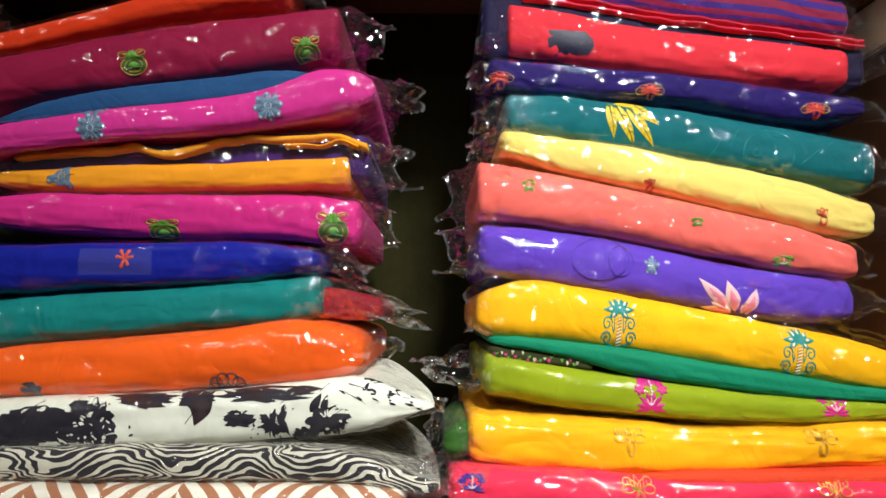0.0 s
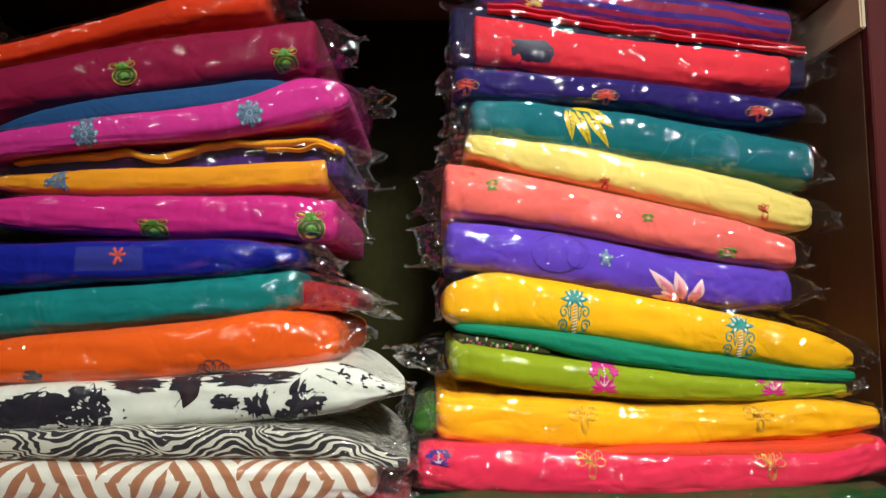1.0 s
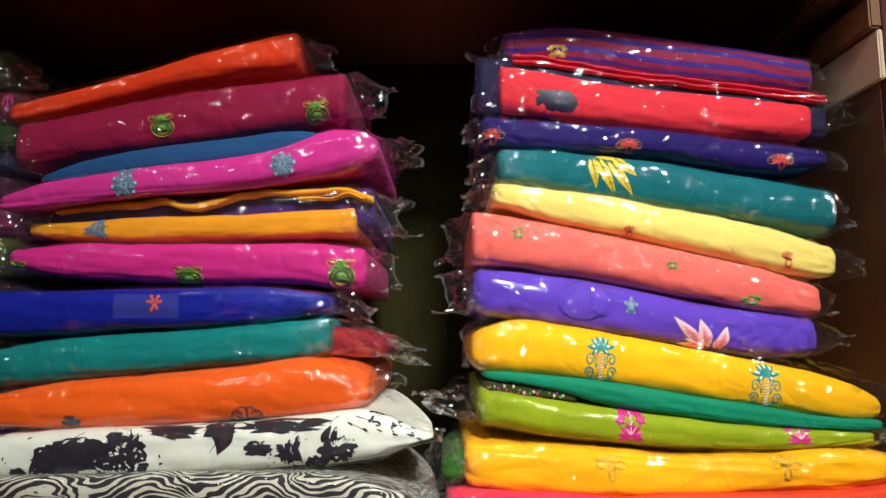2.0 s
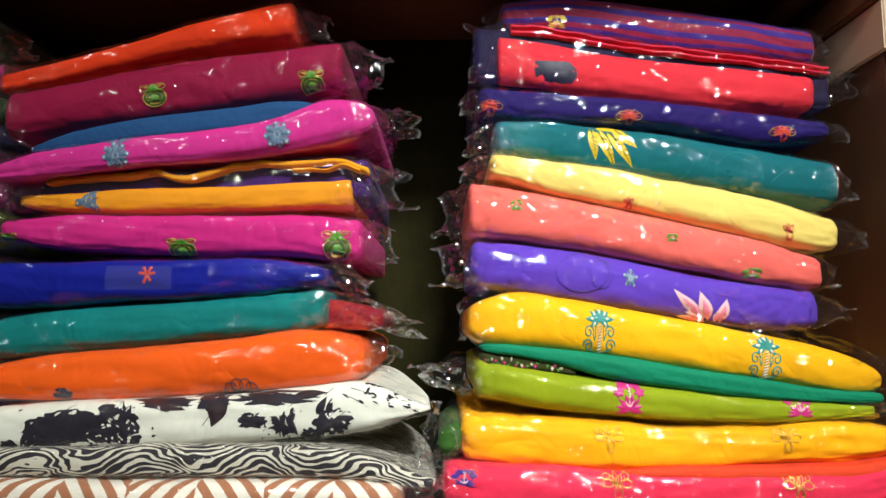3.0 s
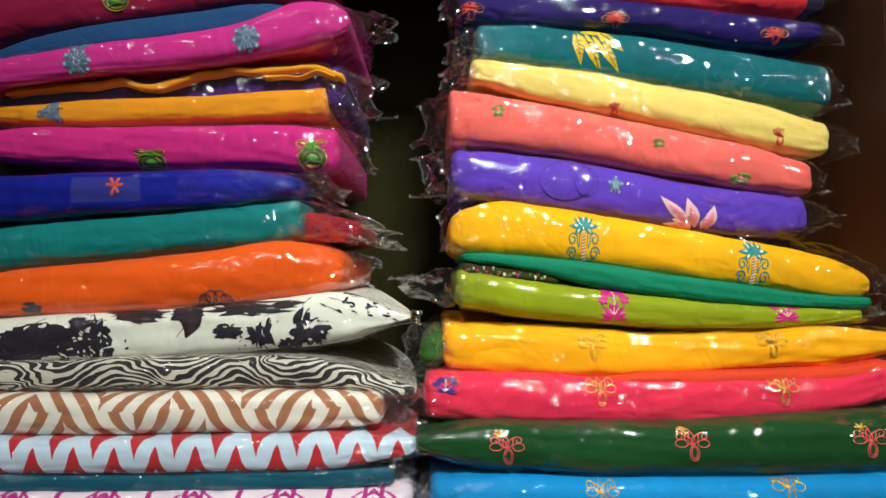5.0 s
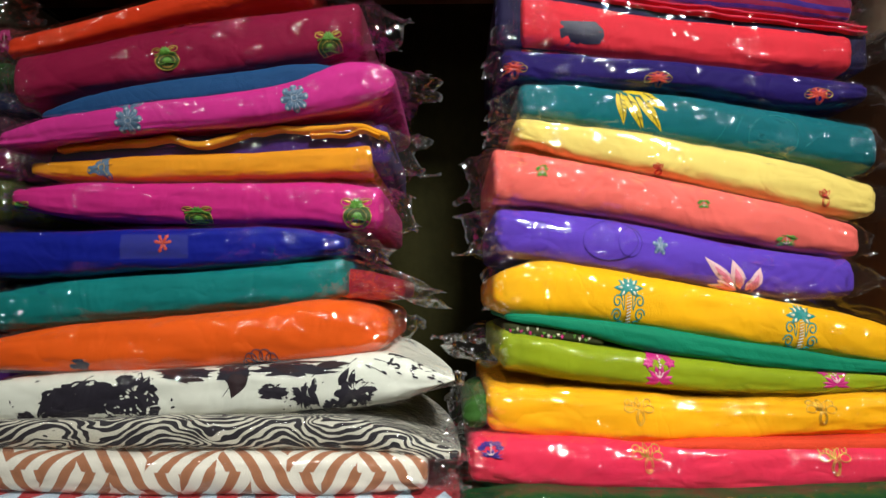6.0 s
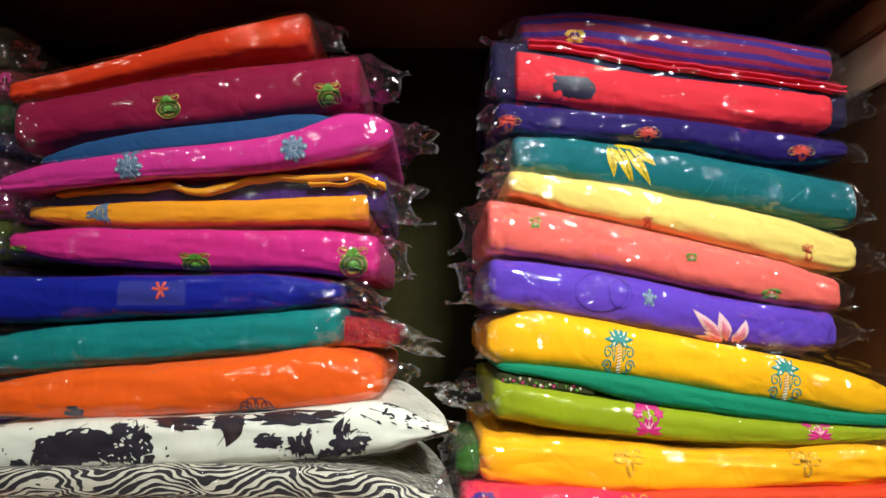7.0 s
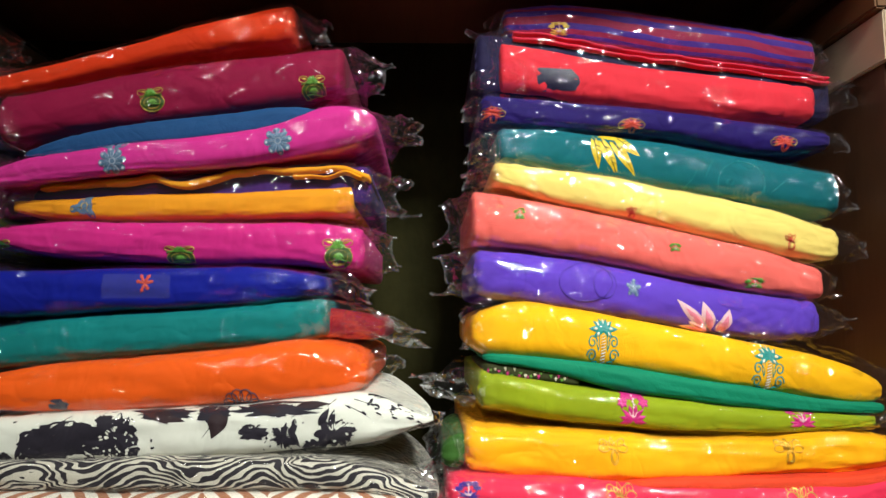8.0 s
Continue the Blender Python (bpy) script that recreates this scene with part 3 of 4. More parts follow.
def leaf_motif(fold, ob, x, z, w, h):
    """A spray of four pointed leaves with open veins that fan out from one corner."""
    base = Sewn(fold, x, z, w, h)
    spots = ((-0.95, 1.0, -83, 1.55, 0.22), (-0.72, 1.0, -66, 2.05, 0.24), (-0.25, 0.95, -58, 2.15, 0.24), (0.0, 0.98, -42, 1.45, 0.24), (-0.7, 1.0, -8, 1.3, 0.13))
    for q in spots:
        base.petal(*q)
    m = base.done("embroidered_motif", YELLOW_T, ob, "bright yellow stitched leaf spray")
    veins = Sewn(fold, x, z, w, h)
    for a, b, q, l, g in spots[:4]:
        at = lambda f, off: (a + f * l * math.cos(radians(q)) - off * math.sin(radians(q)), b + f * l * math.sin(radians(q)) + off * math.cos(radians(q)))
        veins.stroke([at(f, 0.0) for f in (0.14, 0.45, 0.72, 0.88)], 0.0010, 0.0019)
        for f in (0.3, 0.42, 0.54, 0.66):
            for side in (-1, 1):
                veins.stroke([at(f, 0.0), at(f + 0.08, side * g * 0.7)], 0.0006, 0.0018)
    veins.done("vein_stitch", OLIVE_T, m)


def lotus_motif(fold, ob, x, z, w, h):
    base = Sewn(fold, x, z, w, h)
    spots = ((0.05, -0.75, 127, 2.0, 0.25), (0.32, -0.85, 104, 1.6, 0.27), (0.78, -0.95, 78, 1.25, 0.24), (0.55, -0.9, 60, 0.9, 0.2), (0.1, -0.85, 168, 1.1, 0.15), (0.2, -0.9, 150, 1.0, 0.16))
    for q in spots:
        base.petal(*q)
    m = base.done("embroidered_motif", PALEPINK_T, ob, "pink stitched lotus with pale edges")
    core = Sewn(fold, x, z, w, h)
    for a, b, q, l, g in spots:
        core.lift = 0.0007
        core.petal(a, b, q, l * 0.72, g * 0.55)
    core.done("petal_core", PINK_T, m, "deeper pink petal cores")


def loop_motif(fold, ob, x, z, w, h, mat, label, curls=True, turn=0.0, fill_mat=None):
    line = Sewn(fold, x, z, w, h, turn)
    line.ring(0.1, -0.45, 0.24, 0.50, 0.0008)
    line.ring(0.1, -0.42, 0.15, 0.36, 0.0006)
    for a, l in ((60, 0.7), (95, 0.8), (125, 0.7)):
        line.petal(0, 0.1, a, l, 0.16, False, 0.0008)
    if curls:
        line.ring(-0.52, 0.18, 0.34, 0.24, 0.0008)
        line.ring(0.62, 0.14, 0.30, 0.24, 0.0008)
        line.curl(-0.62, 0.55, 0.28, 1.1, 0, 1, 0.0008)
        line.curl(0.6, 0.55, 0.28, 1.1, 180, -1, 0.0008)
    if fill_mat:
        for a in (0, 35, 70, 110, 145, 180, 215, 325):
            line.petal(0, 0.0, a, 0.85, 0.11)
    m = line.done("embroidered_motif", mat, ob, label)
    if fill_mat:
        knot = Sewn(fold, x, z, w, h, turn)
        knot.stroke([(-0.95, 0.1), (-0.6, 0.62), (0.0, 0.8), (0.6, 0.62), (0.95, 0.1)], 0.0005)
        knot.ring(-0.7, 0.0, 0.22, 0.34, 0.0005)
        knot.ring(0.7, 0.0, 0.22, 0.34, 0.0005)
        knot.done("knot_stitch", fill_mat, m)


def star_motif(fold, ob, x, z, w, h, mat=RED_T, label="small red stitched star"):
    base = Sewn(fold, x, z, w, h)
    for a, length in ((62, 0.9), (118, 0.9), (15, 0.8), (165, 0.8), (250, 0.9), (300, 0.7)):
        base.petal(0, 0.1, a, length, 0.13)
        base.disc(0.72 * length * math.cos(radians(a)), 0.1 + 0.72 * length * math.sin(radians(a)), 0.17, 0.15, 8)
    base.done("embroidered_motif", mat, ob, label)


def cluster_motif(fold, ob, x, z, w, h, mat=MAGENTA_T, label="magenta stitched blossom cluster"):
    base = Sewn(fold, x, z, w, h)
    for a in (-12, 18, 48, 78, 105, 135, 165, 192):
        base.petal(0, -0.75, a, 0.95 if 30 < a < 150 else 0.85, 0.15)
    for a, b in ((-0.62, 0.28), (0.62, 0.28), (0.0, 0.75), (-0.4, 0.7), (0.45, 0.72)):
        for q in range(0, 360, 60):
            base.petal(a, b, q + 18, 0.36, 0.12)
    m = base.done("embroidered_motif", mat, ob, label)
    dots = Sewn(fold, x, z, w, h)
    for a in (55, 90, 125):
        dots.lift = 0.0006
        dots.petal(0, -0.6, a, 0.5, 0.06)
    for k in range(5):
        dots.disc(0.05 * (k % 2), 0.0 + 0.16 * k, 0.07, 0.07, 8)
    dots.done("inner_stitch", PALEPINK_T, m)


# ---- packets ----
STACK = "stacked garment packets"


def packet(label, group=STACK):
    return tagged(new("garment_packet"), label, "garment packet", group)


def wrap(fold, ob, film=FILM, label="clear crinkled plastic bag", **shape):
    bag = part("plastic_bag", bag_mesh(fold, **shape), film, ob, label)
    for face in bag.data.polygons:
        face.use_smooth = fold.xl - 0.002 < face.center.x < fold.xr + 0.002
    bag.visible_shadow = False
    return bag


def simple(label, mat, fold, bag=None, cloth_label="", film=FILM):
    ob = packet(label)
    part("folded_cloth", fold.mesh(), mat, ob, cloth_label)
    if bag:
        wrap(fold, ob, film, **bag)
    return ob


def edge_ribbon(xl, xr, y, zs, thick, depth, seed):
    """A thin wavy cloth edge seen end on."""
    bm = bmesh.new()
    n = 90
    grid = []
    for i in range(n + 1):
        u = i / n
        x = xl + (xr - xl) * u
        z = curve_value(zs, u) + 0.0012 * rnd(x * 60, seed, 0)
        t = thick * (1 + 0.4 * rnd(x * 30, seed, 5))
        yy = y + 0.004 * rnd(x * 40, 2, seed)
        grid.append([bm.verts.new(p) for p in ((x, yy + depth, z), (x, yy + 0.0015, z), (x, yy, z - t / 2), (x, yy + 0.0015, z - t), (x, yy + depth, z - t))])
    for a, b in zip(grid, grid[1:]):
        for k in range(4):
            bm.faces.new((a[k], b[k], b[k + 1], a[k + 1]))
    bm.faces.new(grid[0])
    bm.faces.new(grid[-1][::-1])
    bmesh.ops.recalc_face_normals(bm, faces=bm.faces[:])
    return bm


# ---- the shelving and the room ----
SHELF_Z = 0.938
structure("shelf_board", box(-0.95, 0.468, 0.44, 0.93, SHELF_Z - 0.020, SHELF_Z), WOOD_TOP, "brown wooden shelf board under the stacks", "shelf")
# Its unseen front edge is brought forward to shade the upper packets.
structure("top_board", box(-0.95, 0.468, 0.465, 0.93, 1.632, 1.652), WOOD_TOP, "brown wooden board over the stacks", "shelf")
structure("shelf_side", box(0.468, 0.490, 0.5885, 0.93, 0.60, 2.20), WOOD_SIDE, "dark brown wooden side panel of the shelving", "panel")
structure("side_edge", box(0.4682, 0.4898, 0.577, 0.588, 0.60, 2.20, 0.001), WOOD_RED, "worn red-brown front edge of the side panel", "trim")
structure("shelf_side_far", box(-0.975, -0.95, 0.60, 0.93, 0.60, 2.20), WOOD_SIDE, "dark brown wooden side panel of the shelving", "panel")
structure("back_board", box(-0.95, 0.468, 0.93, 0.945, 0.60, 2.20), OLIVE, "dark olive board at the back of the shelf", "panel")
structure("trim_batten", box(0.462, 0.4678, 0.578, 0.925, 1.471, 1.5255, 0.0015), WOOD_PALE, "pale unpainted wooden batten on the side panel", "trim")
structure("trim_beam", box(0.455, 0.4678, 0.578, 0.925, 1.5275, 1.562), WOOD_TOP, "brown wooden beam above the pale batten", "trim")
structure("trim_beam_upper", box(0.430, 0.4678, 0.560, 0.925, 1.585, 1.6315), WOOD_TOP, "brown wooden beam under the top board", "trim")
structure("side_panel_next", box(0.4905, 1.20, 0.592, 0.640, 0.60, 2.20), WOOD_RED, "dark red-brown wooden panel beside the shelf", "panel")
structure("wall_upper", box(-2.4, 2.4, 0.66, 0.95, 2.20, 2.90, 0), WALL, "painted wall above the shelving", "wall")
structure("wall_lower", box(-2.4, 2.4, 0.66, 0.95, 0.0, 0.60, 0), WOOD_SIDE, "brown base under the shelving", "wall")
structure("wall_left_front", box(-2.4, -0.975, 0.68, 0.95, 0.60, 2.20, 0), WOOD_SIDE, "brown panels beside the shelving", "wall")
structure("wall_right_front", box(1.20, 2.4, 0.68, 0.95, 0.60, 2.20, 0), WOOD_SIDE, "brown panels beside the shelving", "wall")
structure("wall_left", box(-2.5, -2.4, -3.0, 0.95, 0.0, 2.90, 0), WALL, "plain painted wall of the shop", "wall")
structure("wall_right", box(2.4, 2.5, -3.0, 0.95, 0.0, 2.90, 0), WALL, "plain painted wall of the shop", "wall")
structure("wall_back", box(-2.4, 2.4, -3.1, -3.0, 0.0, 2.90, 0), WALL, "plain painted wall of the shop", "wall")
structure("ceiling", box(-2.5, 2.5, -3.1, 0.95, 2.90, 3.0, 0), WALL, "plain painted ceiling", "ceiling")
structure("floor", box(-2.5, 2.5, -3.1, 0.95, -0.1, 0.0, 0), FLOOR, "grey stone floor of the shop", "floor")

# ---- the stack beside the olive gap: printed and embroidered suits ----
f = Fold(-0.481, -0.159, 0.62, (1.465, 1.477, 1.491, 1.507, 1.525, 1.540, 1.551), (1.444, 1.455, 1.469, 1.483, 1.494, 1.501, 1.506), seed=1.1, end=0.8, bulge=0.5)
simple("bright red-orange folded cloth packet on top of the stack", cloth("red_orange_cloth", (0.80, 0.045, 0.004)), f, dict(left=0.02, right=0.03, grow=(0.002, 0)))

f = Fold(-0.451, -0.099, 0.585, (1.433, 1.443, 1.457, 1.468, 1.475, 1.482, 1.489), (1.385, 1.394, 1.402, 1.409, 1.418, 1.427, 1.440), seed=2.3)
ob = simple("maroon cloth packet with green beetle embroidery", cloth("maroon_cloth", (0.28, 0.003, 0.045)), f, dict(left=0.02, right=0.040, right_h=0.6))
beetle_motif(f, ob, -0.294, 1.429, 0.026, 0.026, 8)
beetle_motif(f, ob, -0.131, 1.443, 0.026, 0.028, 4)

f = Fold(-0.454, -0.064, 0.57, (1.349, 1.366, 1.374, 1.380, 1.385, 1.392, 1.402, 1.421, 1.416), (1.335, 1.339, 1.345, 1.350, 1.354, 1.358, 1.364, 1.373, 1.384), seed=3.7, round_r=0.022, end=0.35)
ob = simple("hot pink cloth packet with a steel-blue layer on top", cloth("hot_pink_cloth", (0.66, 0.028, 0.27)), f, dict(left=0.02, right=0.034, right_h=0.9))
g = Fold(-0.420, -0.105, 0.580, (1.378, 1.391, 1.401, 1.409, 1.415, 1.421, 1.416), (1.362, 1.368, 1.375, 1.380, 1.386, 1.394, 1.400), depth=0.20, seed=3.9, round_l=0.05, end=0.2)
part("contrast_layer", g.mesh(), cloth("steel_blue_cloth", (0.012, 0.070, 0.20)), ob, "steel-blue cloth layer")
bloom_motif(f, ob, -0.161, 1.381, 0.029, 0.030)
bloom_motif(f, ob, -0.323, 1.360, 0.029, 0.028, crown=True)

f = Fold(-0.437, -0.089, 0.595, (1.326, 1.327, 1.332, 1.334, 1.336, 1.339, 1.341), (1.313, 1.308, 1.307, 1.308, 1.309, 1.310, 1.312), seed=4.4, end=0.8, round_l=0.03, round_r=0.004)
ob = packet("mustard yellow cloth packet with purple layers and wavy edge")
part("folded_cloth", f.mesh(), cloth("mustard_cloth", (0.88, 0.33, 0.006)), ob)
g = Fold(-0.420, -0.072, 0.603, (1.337, 1.344, 1.351, 1.358, 1.365, 1.367, 1.364), (1.319, 1.321, 1.323, 1.325, 1.327, 1.327, 1.322), seed=4.9, end=0.7, bulge=0.3)
part("contrast_layer", g.mesh(), cloth("dark_purple_cloth", (0.055, 0.012, 0.15)), ob, "dark purple cloth layer")
MUSTARD = cloth("mustard_edge_cloth", (0.90, 0.36, 0.008))
part("cloth_edge", edge_ribbon(-0.403, -0.072, 0.590, (1.340, 1.343, 1.346, 1.347, 1.351, 1.344, 1.349, 1.356, 1.359, 1.359, 1.360, 1.361, 1.351), 0.0058, 0.14, 4.2), MUSTARD, ob, "wavy mustard cloth edge")
part("cloth_edge", edge_ribbon(-0.150, -0.080, 0.589, (1.352, 1.352, 1.351, 1.356, 1.349), 0.0030, 0.14, 4.6), MUSTARD, ob, "wavy mustard cloth edge")
h = Fold(-0.437, -0.083, 0.590, (1.337, 1.344, 1.351, 1.358, 1.365, 1.367, 1.364), (1.311, 1.307, 1.306, 1.307, 1.308, 1.309, 1.311), seed=4.5, bulge=0.3)
wrap(h, ob, FILM_HAZY, left=0.016, right=0.050, right_h=0.62, droop=-0.008)
bloom_motif(f, ob, -0.360, 1.319, 0.034, 0.030, 3, GREY_T, GOLD, "grey and gold stitched trefoil", 60)

f = Fold(-0.446, -0.076, 0.582, (1.295, 1.303, 1.302, 1.302, 1.302, 1.303, 1.297), (1.278, 1.267, 1.264, 1.262, 1.261, 1.259, 1.252), seed=5.2)
PINK2 = cloth("deep_pink_cloth", (0.64, 0.018, 0.22))
ob = simple("deep pink cloth packet with green beetle embroidery", PINK2, f, dict(left=0.016, right=0.026, right_h=0.7))
beetle_motif(f, ob, -0.259, 1.269, 0.030, 0.022, 0)
beetle_motif(f, ob, -0.102, 1.272, 0.030, 0.034, 0)
beetle_motif(f, ob, -0.436, 1.276, 0.022, 0.020, 0)

f = Fold(-0.503, -0.111, 0.563, (1.250, 1.252, 1.253, 1.254, 1.255, 1.255, 1.248), (1.211, 1.208, 1.210, 1.214, 1.217, 1.221, 1.229), seed=6.1)
ob = simple("royal blue cloth packet with small red stars", cloth("royal_blue_cloth", (0.001, 0.008, 0.28)), f, dict(left=0.02, right=0.040, right_h=0.5, droop=-0.012))
star_motif(f, ob, -0.283, 1.238, 0.022, 0.022)
sticker = Sewn(f, -0.291, 1.236, 0.064, 0.022)
sticker.lift = 0.0016
for k in range(8):
    a, c = -1 + k * 0.25, -0.75 + k * 0.25
    sticker.bm.faces.new([sticker.bm.verts.new(sticker.at(p, q, 0)) for p, q in ((a, -1), (c, -1), (c, 0), (a, 0))])
    sticker.bm.faces.new([sticker.bm.verts.new(sticker.at(p, q, 0)) for p, q in ((a, 0), (c, 0), (c, 1), (a, 1))])
sticker.done("film_label", LABEL_FILM, ob, "clear label on the film").visible_shadow = False
star_motif(f, ob, -0.452, 1.238, 0.022, 0.022)

f = Fold(-0.449, -0.110, 0.565, (1.195, 1.203, 1.208, 1.211, 1.215, 1.220, 1.225), (1.158, 1.161, 1.166, 1.171, 1.176, 1.181, 1.188), seed=7.9, end=0.8)
ob = simple("teal green cloth packet with a red cloth end", cloth("teal_green_cloth", (0.0, 0.20, 0.19)), f, dict(left=0.016, right=0.075, right_h=0.35, droop=-0.020))
g = Fold(-0.122, -0.055, 0.592, (1.217, 1.213, 1.205), (1.186, 1.185, 1.186), depth=0.15, seed=7.2)
part("contrast_layer", g.mesh(30), cloth("crimson_cloth", (0.28, 0.008, 0.018)), ob, "crimson cloth end")

f = Fold(-0.437, -0.068, 0.545, (1.151, 1.162, 1.167, 1.172, 1.178, 1.186, 1.178), (1.123, 1.120, 1.120, 1.123, 1.126, 1.130, 1.137), seed=8.4, round_r=0.022, end=0.5, amp=0.0016)
ob = simple("bright orange cloth packet with black flower stitching", cloth("bright_orange_cloth", (0.92, 0.115, 0.004)), f, dict(left=0.010, right=0.024, right_h=0.7))
fl = Sewn(f, -0.184, 1.131, 0.040, 0.024)
for a in (8, 40, 72, 108, 140, 172):
    fl.ring(0.62 * math.cos(radians(a)), -0.5 + 0.85 * math.sin(radians(a)), 0.26, 0.46, 0.0009)
fl.done("embroidered_motif", NAVY_T, ob, "black stitched half flower")
dot = Sewn(f, -0.35, 1.127, 0.018, 0.012)
dot.disc(0, 0, 1, 1, 16, 0.3, 2.0)
dot.done("embroidered_motif", NAVY_T, ob, "black stitched spot")
g = Fold(-0.240, -0.092, 0.553, (1.124, 1.127, 1.130, 1.131, 1.132), (1.118, 1.119, 1.120, 1.121, 1.124), depth=0.18, seed=8.8, round_l=0.03, round_r=0.03, end=0.3)
part("contrast_layer", g.mesh(40), cloth("bottle_navy_cloth", (0.010, 0.020, 0.030)), ob, "dark bottle-green cloth layer")

f = Fold(-0.470, -0.007, 0.532, (1.103, 1.114, 1.119, 1.122, 1.124, 1.126, 1.132, 1.136, 1.118), (1.076, 1.076, 1.077, 1.078, 1.080, 1.082, 1.087, 1.092, 1.109), seed=9.6, round_r=0.055, end=0.25)
COW_F = f
ob = simple("cream cloth packet printed with black flowers and leaves", cloth("cream_cloth", (0.78, 0.76, 0.64), (0.70, 0.72, 0.62)), f)
COW = ob

# the black flowers and leaves printed on the cream cloth
for x, z, w, h, rag, sd in (
    (-0.334, 1.096, 0.085, 0.034, 0.16, 1),
    (-0.290, 1.102, 0.034, 0.038, 0.38, 2),
    (-0.281, 1.085, 0.027, 0.013, 0.5, 11),
    (-0.168, 1.104, 0.026, 0.013, 0.3, 5),
    (-0.142, 1.100, 0.019, 0.018, 0.7, 6),
    (-0.096, 1.102, 0.031, 0.025, 0.45, 7),
    (-0.113, 1.090, 0.021, 0.015, 0.4, 8),
    (-0.052, 1.136, 0.028, 0.009, 0.35, 9),
    (-0.389, 1.082, 0.015, 0.010, 0.4, 12),
    (-0.084, 1.107, 0.011, 0.011, 0.5, 15),
    (-0.248, 1.121, 0.050, 0.012, 0.5, 17),
    (-0.150, 1.123, 0.070, 0.010, 0.5, 18),
    (-0.205, 1.120, 0.030, 0.014, 0.4, 19),
    (-0.300, 1.113, 0.020, 0.012, 0.6, 20),
    (-0.352, 1.086, 0.040, 0.014, 0.4, 21),
):
    print_patch = Sewn(COW_F, x, z, w, h)
    print_patch.disc(0, 0, 1, 1, 64, rag, sd * 3.1)
    print_patch.done("printed_flower", INK, COW)
for x, z, angle, length, width in (
    (-0.272, 1.124, -14, 4.38, 0.57),
    (-0.261, 1.125, -40, 2.16, 0.46),
    (-0.195, 1.124, -112, 2.78, 0.77),
    (-0.202, 1.124, -95, 2.37, 0.67),
    (-0.244, 1.125, 2, 12.88, 0.21),
    (-0.172, 1.125, -8, 3.09, 0.41),
    (-0.131, 1.126, 4, 3.09, 0.31),
    (-0.379, 1.076, 62, 3.60, 0.52),
    (-0.370, 1.076, 48, 5.67, 0.72),
    (-0.137, 1.108, -60, 2.06, 0.31),
    (-0.131, 1.116, -100, 1.96, 0.31),
    (-0.180, 1.108, -20, 1.44, 0.36),
    (-0.110, 1.109, 60, 1.85, 0.36),
    (-0.100, 1.109, 75, 1.54, 0.31),
    (-0.121, 1.081, 40, 3.09, 0.46),
):
    leaf = Sewn(COW_F, x, z, 0.02, 0.02)
    leaf.petal(0, 0, angle, length, width)
    leaf.done("printed_leaf", INK_BROWN if z > 1.12 else INK, COW)
for points, wide in (
    (((-0.404, 1.078), (-0.403, 1.096), (-0.409, 1.114), (-0.417, 1.127)), 0.0014),
    (((-0.401, 1.091), (-0.383, 1.113), (-0.362, 1.121)), 0.0014),
    (((-0.169, 1.083), (-0.158, 1.095), (-0.144, 1.109), (-0.131, 1.119)), 0.0007),
    (((-0.110, 1.094), (-0.106, 1.114), (-0.102, 1.127), (-0.095, 1.132)), 0.0007),
    (((-0.084, 1.127), (-0.072, 1.121), (-0.064, 1.116)), 0.0007),
    (((-0.033, 1.121), (-0.020, 1.124), (-0.010, 1.121)), 0.0007),
    (((-0.028, 1.114), (-0.016, 1.120), (-0.008, 1.127)), 0.0007),
    (((-0.079, 1.132), (-0.059, 1.127), (-0.043, 1.130)), 0.0007),
    (((-0.203, 1.122), (-0.207, 1.109), (-0.213, 1.100)), 0.0007),
):
    x, z = points[len(points) // 2]
    stem = Sewn(COW_F, x, z, 0.02, 0.02)
    stem.stroke([((a - x) / 0.01, (b - z) / 0.01) for a, b in points], wide, 0.0005)
    stem.done("printed_stem", INK, COW)
random.seed(3)
for k in range(22):
    x = random.uniform(-0.085, -0.018)
    dash = Sewn(COW_F, x, 1.123 - 0.13 * (x + 0.05) + random.gauss(0, 0.0055), random.uniform(0.003, 0.007), random.uniform(0.0012, 0.0022), random.uniform(-40, 0))
    dash.disc(0, 0, 1, 1, 10, 0.4, k + 0.5)
    dash.done("printed_speck", INK, COW)
random.seed(5)
CREAM = cloth("cream_gap_print", (0.78, 0.76, 0.64), (0.70, 0.72, 0.62))
for k in range(70):
    dark = k < 30
    x, z = random.choice(((-0.262, 1.104), (-0.140, 1.102), (-0.092, 1.100), (-0.060, 1.122), (-0.020, 1.118)) if dark else ((-0.288, 1.102), (-0.280, 1.094), (-0.300, 1.090), (-0.098, 1.104)))
    speck = Sewn(COW_F, x + random.gauss(0, 0.011), z + random.gauss(0, 0.008), random.uniform(0.0012, 0.005), random.uniform(0.001, 0.0028), random.uniform(-50, 50))
    speck.lift = 0.0 if dark else 0.0006
    speck.disc(0, 0, 1, 1, 9, 0.5, k)
    speck.done("printed_speck", INK if dark else CREAM, COW)
wrap(COW_F, COW, FILM, left=0.006, right=0.008, right_h=0.5)

